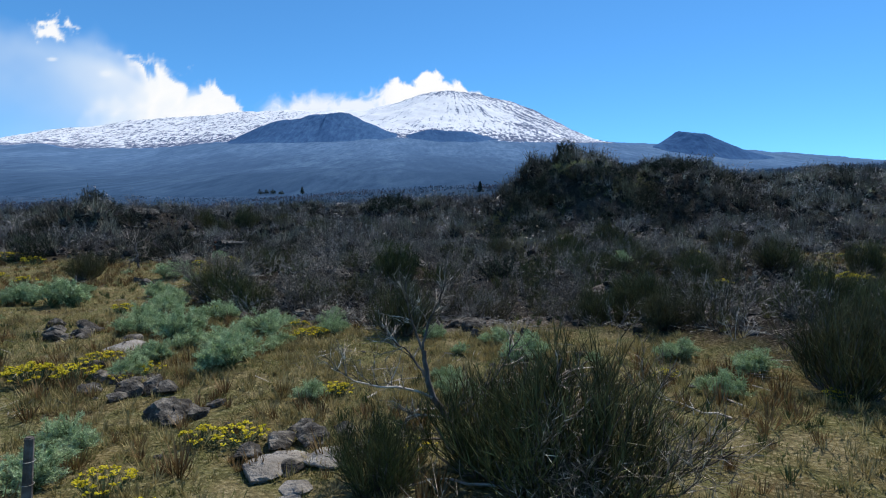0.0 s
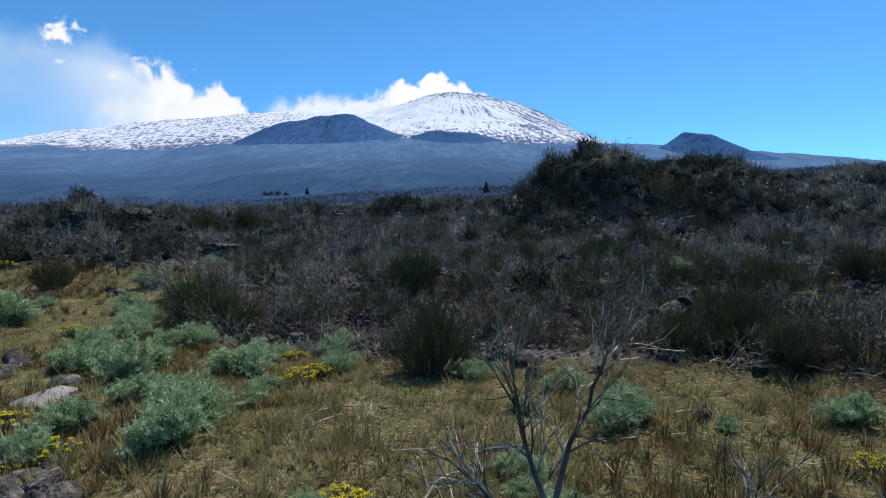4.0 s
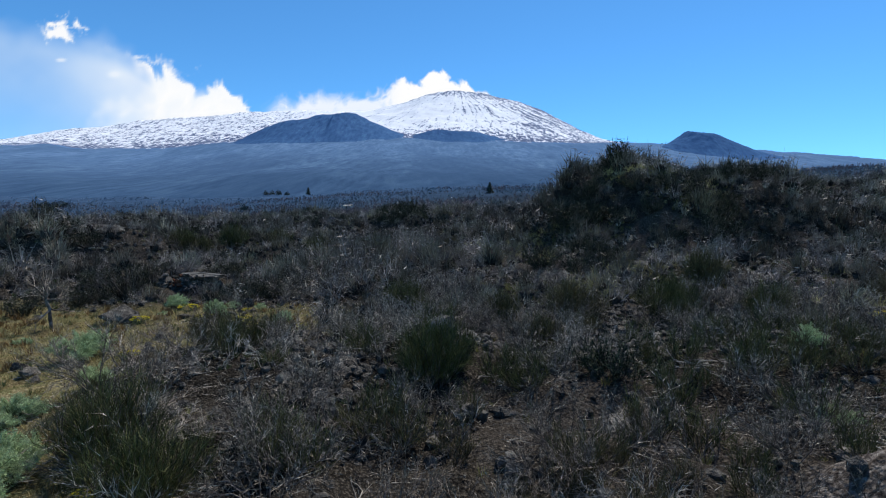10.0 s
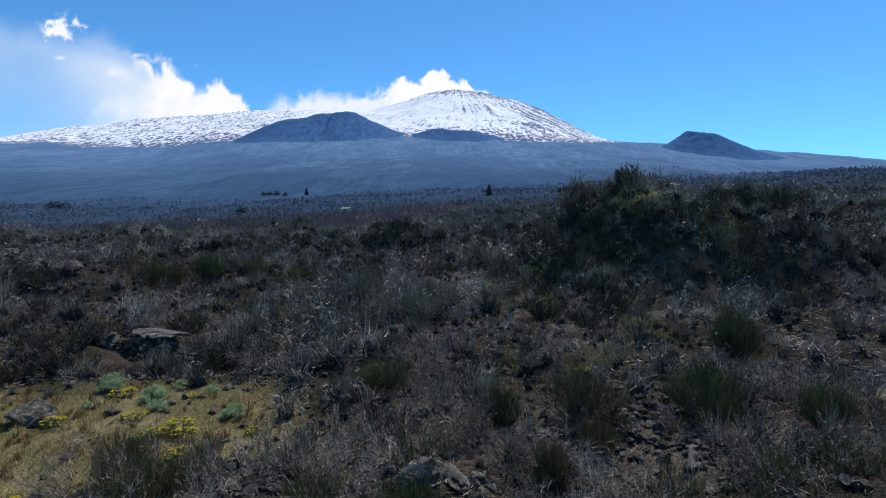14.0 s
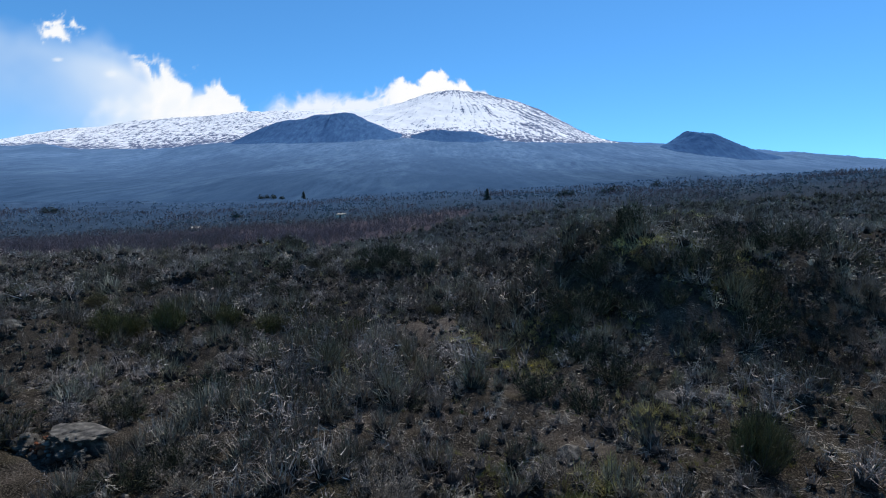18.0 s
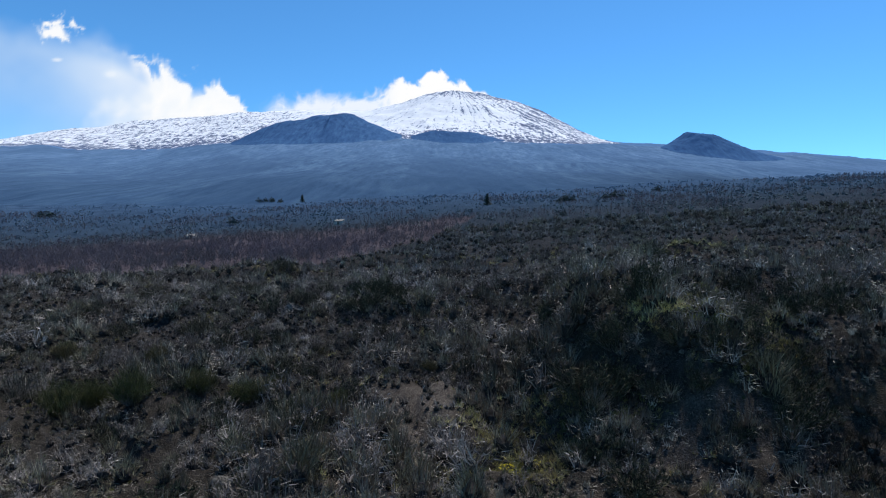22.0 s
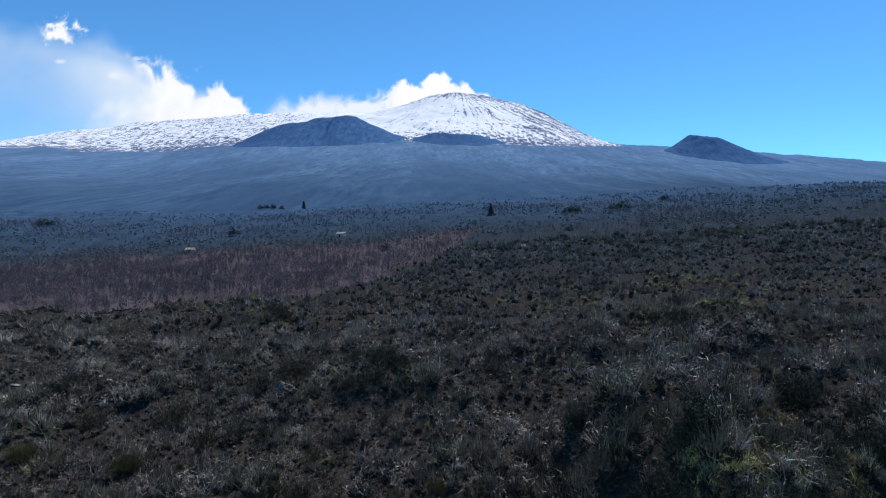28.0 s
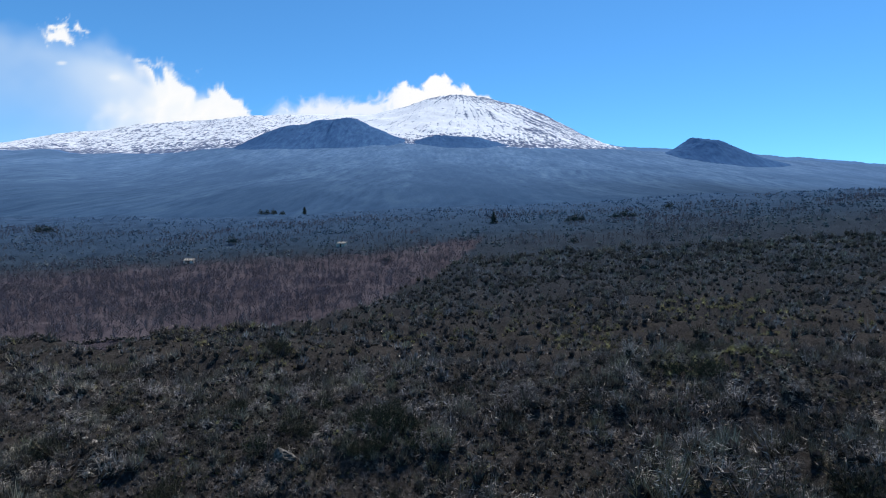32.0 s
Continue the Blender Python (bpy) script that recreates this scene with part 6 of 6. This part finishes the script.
def leaning_tree(x, y, label):
    """A crooked dead tree: the trunk leans over, forks, and throws out long bent limbs with bleached ends."""
    g = np.random.default_rng(21)
    root = new("bare_tree")
    root.matrix_world = pose(x, y, settle(x, y))

    def line(points, n=9):
        p = np.array(points, float)
        t = np.linspace(0, len(p) - 1, n)
        q = np.stack([np.interp(t, np.arange(len(p)), p[:, k]) for k in range(3)], 1)
        q[1:-1] = (q[:-2] + 2 * q[1:-1] + q[2:]) / 4
        return q + g.normal(0, 0.012, q.shape)

    a = Geo()
    trunk = line([(0.02, 0, -0.1), (-0.25, 0, 0.35), (-0.55, 0.02, 0.75), (-0.68, 0.05, 1.1), (-0.72, 0.1, 1.45)], 12)
    a.tube(trunk, np.linspace(0.062, 0.03, 12), 7)
    part("trunk", a.mesh("leaning_trunk", M_BARK, True), root)
    limbs = [([(-0.72, 0.1, 1.43), (-0.85, 0.15, 1.8), (-0.95, 0.1, 2.1), (-1.0, 0.2, 2.35)], M_BARK), ([(-0.72, 0.1, 1.43), (-0.65, 0.1, 1.85), (-0.5, 0.2, 2.1), (-0.42, 0.15, 2.4)], M_BARK),
             ([(-0.6, 0.0, 0.85), (-1.0, -0.1, 1.0), (-1.5, -0.15, 1.05), (-1.9, -0.2, 1.3)], M_PALE), ([(-0.45, 0, 0.6), (0.0, 0.1, 0.85), (0.45, 0.2, 0.85)], M_BARK),
             ([(-0.4, 0, 0.55), (-0.75, -0.2, 0.7), (-0.95, -0.25, 0.65), (-1.0, -0.3, 0.4)], M_PALE), ([(-0.3, 0, 0.42), (0.1, 0.1, 0.9), (0.35, 0.15, 1.2), (0.6, 0.2, 1.6)], M_BARK),
             ([(0.2, 0.12, 1.0), (0.5, 0.0, 1.05), (0.8, -0.1, 1.15)], M_BARK), ([(-0.1, 0, 0.2), (-0.5, -0.3, 0.4), (-1.0, -0.4, 0.42), (-1.3, -0.5, 0.3)], M_BARK), ([(-0.68, 0.05, 1.1), (-0.9, 0.2, 1.4), (-1.2, 0.3, 1.6)], M_BARK)]
    for pts, mat in limbs:
        p = line(pts)
        b = Geo()
        b.tube(p, np.linspace(0.02, 0.007, len(p)), 5)
        limb = part("limb", b.mesh("leaning_limb", mat, True), root, "bleached crooked limb" if mat == M_PALE else "")
        B = sprout(g, p[None], 11, 0.42, 5, 0.5, 0.16, 0.2, 1.0)
        c = Geo()
        curves(c, B, taper(B, 0.009, 0.003))
        C = sprout(g, B, 6, 0.22, 3, 0.5, 0.1, 0.2, 1.0)
        curves(c, C, taper(C, 0.0045, 0.002))
        part("twig_spray", c.mesh("leaning_twigs", M_TWIG), limb)
    return tagged(root, label, "tree")


leaning_tree(0.45, 7.2, "crooked leaning dead tree with dark trunk and bleached limbs")
bare_tree("bare_tree", 1.3, 6.3, 2.0, 0.75, 8, "bare grey dead tree standing up through the broom", 6)
bare_tree("bare_tree", -19.4, 34.6, 3.2, 1.1, 11, "slender leafless tree with a bare trunk in the meadow", 7)
bare_tree("bare_tree", 87.0, 110.0, 5.5, 2.4, 13, "tall leafless tree on the skyline ridge", 8)


def fence_post(x, y, h, w, label):
    bm = bmesh.new()
    bmesh.ops.create_cone(bm, cap_ends=True, segments=9, radius1=w, radius2=w * 0.85, depth=h)
    bmesh.ops.bevel(bm, geom=[e for e in bm.edges if abs(e.verts[0].co.z - e.verts[1].co.z) < 0.01], offset=w * 0.2, segments=2, affect="EDGES")
    for v in bm.verts:
        v.co.x += 0.03 * h * noise.noise(v.co * 3.0)
        v.co.y += 0.03 * h * noise.noise(v.co * 3.0 + Vector((7, 0, 0)))
    me = bpy.data.meshes.new("fence_post")
    bm.to_mesh(me)
    bm.free()
    me.materials.append(M_BARK)
    root = new("fence_post")
    root.matrix_world = pose(x, y, settle(x, y) + h / 2 - 0.08, 2, 4, 20)
    part("post", me, root)
    g = Geo()
    for k in (0.1, 0.3):
        a = np.linspace(0, 2 * np.pi, 13)
        g.tube(np.stack([np.cos(a) * w * 1.08, np.sin(a) * w * 1.08, np.full(13, k * h)], 1), np.full(13, 0.003), 4)
    part("wire_loops", g.mesh("wire_loops", M_PALE), root, "rusted wire wound round the post")
    return tagged(root, label, "post")


fence_post(-4.05, 5.2, 1.15, 0.055, "weathered dark wooden fence post in the grass")
fence_post(-15.6, 23.0, 1.2, 0.05, "thin grey wooden stake among fennel")


def fallen_branch(x, y, length, seed, label="bleached dead branch lying on the ground"):
    g = np.random.default_rng(seed)
    root = new("fallen_branch")
    k = 7
    t = np.linspace(-0.5, 0.5, k)
    P = np.stack([t * length, 0.12 * length * np.sin(t * 5 + seed) + g.normal(0, 0.02, k), 0.05 + 0.05 * length * g.uniform(0, 1, k)], 1)
    a = Geo()
    a.tube(P, np.linspace(0.022, 0.008, k), 6)
    part("bough", a.mesh("bough", M_PALE, True), root)
    B = sprout(g, P[None], 6, length * 0.4, 4, 0.5, 0.2)
    b = Geo()
    curves(b, B, taper(B, 0.008, 0.003), 4)
    part("twig_spray", b.mesh("twig_spray", M_PALE), root)
    root.matrix_world = pose(x, y, settle(x, y), 0, 0, seed * 47)
    return tagged(root, label, "branch", "dead branches on the ground")


for i, (x, y, l) in enumerate([(-0.9, 10.6, 1.9), (5.2, 9.8, 0.9), (4.3, 9.3, 1.3), (0.1, 6.4, 1.2), (-0.4, 8.6, 1.1), (2.9, 7.6, 1.0), (-4.4, 5.4, 1.0), (-2.7, 13.5, 0.8), (0.9, 19.5, 1.6),
                               (-3.8, 21.5, 1.5), (8.8, 24.5, 1.8), (4.2, 26.5, 1.6), (-0.8, 5.5, 0.7), (0.9, 5.0, 0.6), (-5.0, 29.5, 1.8), (-4.4, 28.9, 1.5), (1.8, 28.9, 1.7), (1.2, 29.3, 1.2), (5.7, 27.6, 1.6), (14.0, 35.1, 1.9), (13.2, 34.8, 1.5), (-3.2, 33.4, 1.3), (-7.6, 32.0, 1.2)]):
    fallen_branch(x, y, l, i + 1)

# dark trees standing out of the far scrub
CONIFERS = [(32, 470, 10), (-182, 706, 10)]
cm = [mesh_of("conifer_crown", *conifer_arrays(i), [M_CONIFER]) for i in range(2)]
for i, (x, y, h) in enumerate(CONIFERS):
    root = new("conifer")
    root.matrix_world = pose(x, y, settle(x, y), 0, 0, i * 50) @ Matrix.Diagonal((h * 1.7, h * 1.7, h, 1))
    part("crown", cm[i % 2], root)
    tagged(root, "dark conifer standing above the far scrub", "tree", "scattered conifers on the slope")
crown_meshes = [mesh_of("round_crown", *clump_arrays(i + 45, 260, 0.13, 10, 0.7), [M_CONIFER]) for i in range(4)]
trunk_geo = Geo()
trunk_geo.tube([(0, 0, -0.1), (0.01, 0, 0.2), (0.0, 0.01, 0.5)], [0.05, 0.035, 0.02], 6)
trunk_mesh = trunk_geo.mesh("far_trunk", M_BARK, True)
for i, (x, y, h) in enumerate([(90, 445, 6.5), (96, 447, 5.5), (85, 443, 4.5), (124, 455, 6.0), (131, 457, 6.5), (138, 458, 5.0), (-164, 440, 6.5), (-402, 562, 6.5), (-390, 556, 8.0), (-396, 552, 5.5), (-238, 712, 7.0), (-231, 714, 6.5),
                               (-222, 712, 7.5), (-212, 714, 6.0), (190, 520, 6.5), (64, 330, 4.5), (-33, 300, 4.0), (21, 262, 3.6), (70, 240, 3.8)]):
    root = new("round_tree")
    root.matrix_world = pose(x, y, settle(x, y), 0, 0, i * 67) @ Matrix.Diagonal((h * 1.15, h * 1.15, h, 1))
    part("trunk", trunk_mesh, root)
    part("crown", crown_meshes[i % 4], root).matrix_local = pose(0, 0, 0.1)
    tagged(root, "broad dark evergreen tree standing above the far scrub", "tree", "scattered evergreens on the slope")


def stone_hut(x, y, turn, w, d, h, label):
    """A low farm hut: walls with a door opening, and a tiled lean-to roof."""
    root = new("stone_hut")
    root.matrix_world = pose(x, y, settle(x, y) - 0.2, 0, 0, turn)
    t = 0.4

    def block(name, x0, x1, y0, y1, z0, z1, mat, parent=root, slope=0.0):
        bm = bmesh.new()
        bmesh.ops.create_cube(bm, size=1.0)
        for v in bm.verts:
            v.co = Vector((x0 + (v.co.x + 0.5) * (x1 - x0), y0 + (v.co.y + 0.5) * (y1 - y0), z0 + (v.co.z + 0.5) * (z1 - z0)))
            v.co.z += slope * (v.co.y - y0)
        bmesh.ops.bevel(bm, geom=bm.edges[:], offset=0.04, segments=1, affect="EDGES")
        me = bpy.data.meshes.new(name)
        bm.to_mesh(me)
        bm.free()
        me.materials.append(mat)
        return part(name, me, parent)

    block("wall", -w / 2, -0.6, -d / 2, -d / 2 + t, 0, h, M_WALL)
    block("wall", 0.6, w / 2, -d / 2, -d / 2 + t, 0, h, M_WALL)
    block("lintel", -0.6, 0.6, -d / 2, -d / 2 + t, 2.05, h, M_WALL)
    block("wall", -w / 2, w / 2, d / 2 - t, d / 2, 0, h + 0.9, M_WALL)
    block("wall", -w / 2, -w / 2 + t, -d / 2 + t, d / 2 - t, 0, h, M_WALL)
    block("wall", w / 2 - t, w / 2, -d / 2 + t, d / 2 - t, 0, h, M_WALL)
    # solid panel, its near-black colour standing in for the dark inside
    block("door", -0.6, 0.6, -d / 2 + 0.15, -d / 2 + 0.25, 0, 2.05, M_DARK)
    block("roof", -w / 2 - 0.3, w / 2 + 0.3, -d / 2 - 0.3, d / 2 + 0.3, h + 0.02, h + 0.2, M_TILE, root, 0.9 / d)
    return tagged(root, label, "hut")


stone_hut(-152, 347, 12, 5.0, 4.0, 2.2, "small pale farm hut with a low roof beyond the wood")
stone_hut(-72, 386, -14, 5.5, 4.0, 2.2, "low hut with a weathered pale roof beyond the wood")


def dry_stone_wall(points, label):
    """A field wall of heaped black stones along a line."""
    g = np.random.default_rng(5)
    p = np.array(points, float)
    t = g.uniform(0, len(p) - 1.001, 420)
    i = t.astype(int)
    q = p[i] + (p[i + 1] - p[i]) * (t - i)[:, None] + g.normal(0, 0.22, (420, 2))
    z = land(q[:, 0], q[:, 1]) + np.abs(g.normal(0, 0.45, 420)).clip(0, 0.95)
    v, f, _ = strew([rock_arrays(k + 70, 1, 0.7, 0.4) for k in range(4)], np.stack([q[:, 0], q[:, 1], z, g.uniform(0.45, 0.9, 420)], 1), g)
    return tagged(new("dry_stone_wall", mesh_of("dry_stone_wall", v, f, [M_RUBBLE])), label, "wall", kind="structure")


dry_stone_wall([(-104, 153.5), (-88, 155.5), (-74, 154.5), (-62, 156), (-50, 163)], "low wall of heaped black lava stones along the wood's edge")


# ---- cloud and smoke: thin sheets of vapour far behind the summit ----
def vapour_material(name, strength):
    m = bpy.data.materials.new(name)
    m.use_nodes = True
    n, l = m.node_tree.nodes, m.node_tree.links
    n.remove(n["Principled BSDF"])
    at = n.new("ShaderNodeAttribute")
    at.attribute_name = "cover"
    sh = n.new("ShaderNodeAttribute")
    sh.attribute_name = "glow"
    # sheets emit: white glow stands in for sunlit billows, blue for thin veil
    em = n.new("ShaderNodeEmission")
    mixc = n.new("ShaderNodeMix")
    mixc.data_type = "RGBA"
    mixc.inputs["A"].default_value, mixc.inputs["B"].default_value = (0.55, 0.74, 0.96, 1), (1.0, 1.0, 1.0, 1)
    l.new(sh.outputs["Fac"], mixc.inputs["Factor"])
    l.new(mixc.outputs["Result"], em.inputs["Color"])
    em.inputs["Strength"].default_value = strength
    tr = n.new("ShaderNodeBsdfTransparent")
    mx = n.new("ShaderNodeMixShader")
    l.new(at.outputs["Fac"], mx.inputs[0])
    l.new(tr.outputs[0], mx.inputs[1])
    l.new(em.outputs[0], mx.inputs[2])
    l.new(mx.outputs[0], n["Material Output"].inputs["Surface"])
    return m


def vapour(name, u0, u1, e0, e1, depth, shape, mat, label, category, step=0.003):
    """A sheet facing the meadow; u across / ahead, e up / ahead; shape gives density and glow."""
    u, e = np.arange(u0, u1, step), np.arange(e0, e1, step)
    uu, ee = np.meshgrid(u, e, indexing="ij")
    den, glow = shape(uu, ee)
    r, c = uu.shape
    idx = np.arange(r * c).reshape(r, c)
    f = np.stack([idx[:-1, :-1], idx[1:, :-1], idx[1:, 1:], idx[:-1, 1:]], -1).reshape(-1, 4)
    d = depth + 0 * uu
    me = mesh_of(name, np.stack([uu * d, d, ee * d + 3], -1).reshape(-1, 3), f, [mat])
    for key, val in (("cover", den), ("glow", glow)):
        a = me.attributes.new(key, "FLOAT", "POINT")
        a.data.foreach_set("value", np.clip(val, 0, 1).ravel().astype(np.float32))
    ob = new(name, me)
    ob.visible_shadow = False
    return tagged(ob, label, category, kind="structure")


def billow(u, e, scale, seed):
    """Cauliflower noise, 0 to 1."""
    wx, wy = fbm(u * scale * 0.6, e * scale * 0.6, 3, seed + 5), fbm(u * scale * 0.6 + 9, e * scale * 0.6, 3, seed + 6)
    x, y = u * scale + 0.5 * wx, e * scale + 0.5 * wy
    tot, amp, norm = 0, 1.0, 0
    for i in range(5):
        tot = tot + amp * (1 - np.abs(2 * vnoise(x * 2 ** i, y * 2 ** i, seed + i) - 1))
        norm += amp
        amp *= 0.55
    return tot / norm


def cloud_shape(u, e):
    top = np.interp(u, [-1.4, -0.95, -0.81, -0.70, -0.61, -0.575, -0.545, -0.523, -0.503, -0.482, -0.451, -0.425, -0.399, -0.373, -0.364, -0.358],
                    [0.44, 0.39, 0.366, 0.345, 0.330, 0.312, 0.296, 0.296, 0.286, 0.272, 0.276, 0.265, 0.251, 0.233, 0.217, 0.18])
    b = billow(u, e, 26, 3)
    veil = sstep(-0.02, 0.05, top - e + 0.03 * fbm(u * 9, e * 9, 4, 8)) * (0.52 + 0.22 * fbm(u * 5, e * 7, 4, 12)) * sstep(-0.50, -0.60, u)
    veil = veil * (0.45 + 0.55 * sstep(0.19, 0.30, e))
    body = sstep(-0.010, 0.014, top - 0.006 - e + 0.075 * (b - 0.60)) * sstep(-0.60, -0.53, u + 0.07 * fbm(u * 9, e * 9, 4, 22) + 0.30 * np.maximum(0.27 - e, 0))
    soft = sstep(0.0, 0.03, top - 0.012 - e) * sstep(-0.76, -0.5, u + 0.06 * fbm(u * 6, e * 6, 4, 25)) * 0.85 * sstep(-0.37, -0.40, u)
    puff = sstep(0.75, 0.25, np.hypot((u + 0.71) / 0.055, (e - 0.362 - 0.1 * (u + 0.71)) / 0.030) + 1.5 * (0.60 - billow(u, e, 42, 13)))
    wisps = 0.6 * sstep(0.9, 0.2, np.hypot((u + 0.71) / 0.016, (e - 0.309) / 0.006)) + 0.6 * sstep(1.0, 0.2, np.hypot((u + 0.612) / 0.022, (e - 0.283) / 0.012))
    den = 1 - (1 - veil) * (1 - 0.97 * body) * (1 - soft) * (1 - 0.95 * puff) * (1 - wisps)
    glow = 0.25 + 0.75 * np.maximum(np.maximum(body * (0.8 + 0.5 * (b - 0.5)), 0.8 * soft), np.maximum(puff, wisps))
    return den, glow


def plume_shape(u, e):
    top = np.interp(u, [-0.40, -0.345, -0.305, -0.274, -0.233, -0.191, -0.15, -0.108, -0.087, -0.072, -0.046, -0.025, 0.0, 0.017, 0.048, 0.068, 0.08],
                    [0.19, 0.216, 0.238, 0.229, 0.238, 0.235, 0.241, 0.253, 0.270, 0.261, 0.272, 0.285, 0.273, 0.264, 0.257, 0.245, 0.22])
    b = billow(u, e, 38, 33)
    edge_w = np.interp(u, [-0.34, -0.12, -0.06], [0.022, 0.012, 0.006])
    den = sstep(-edge_w, edge_w, top - e + 0.035 * (b - 0.60)) * sstep(-0.36, -0.30, u)
    den = den * (0.82 + 0.18 * sstep(-0.14, -0.08, u))
    return den, 0.6 + 0.4 * sstep(0.35, 0.7, b + 0.2 * sstep(-0.2, 0.0, u))


M_CLOUD = vapour_material("glowing_cloud", 1.0)
M_SMOKE = vapour_material("glowing_smoke", 1.0)
vapour("cloud_bank", -1.3, -0.34, 0.10, 0.44, 4500, cloud_shape, M_CLOUD, "white windblown cloud bank trailing over the snowy ridge", "cloud")
vapour("smoke_plume", -0.42, 0.10, 0.15, 0.31, 4400, plume_shape, M_SMOKE, "white volcanic smoke drifting from the summit crater", "smoke", 0.0016)
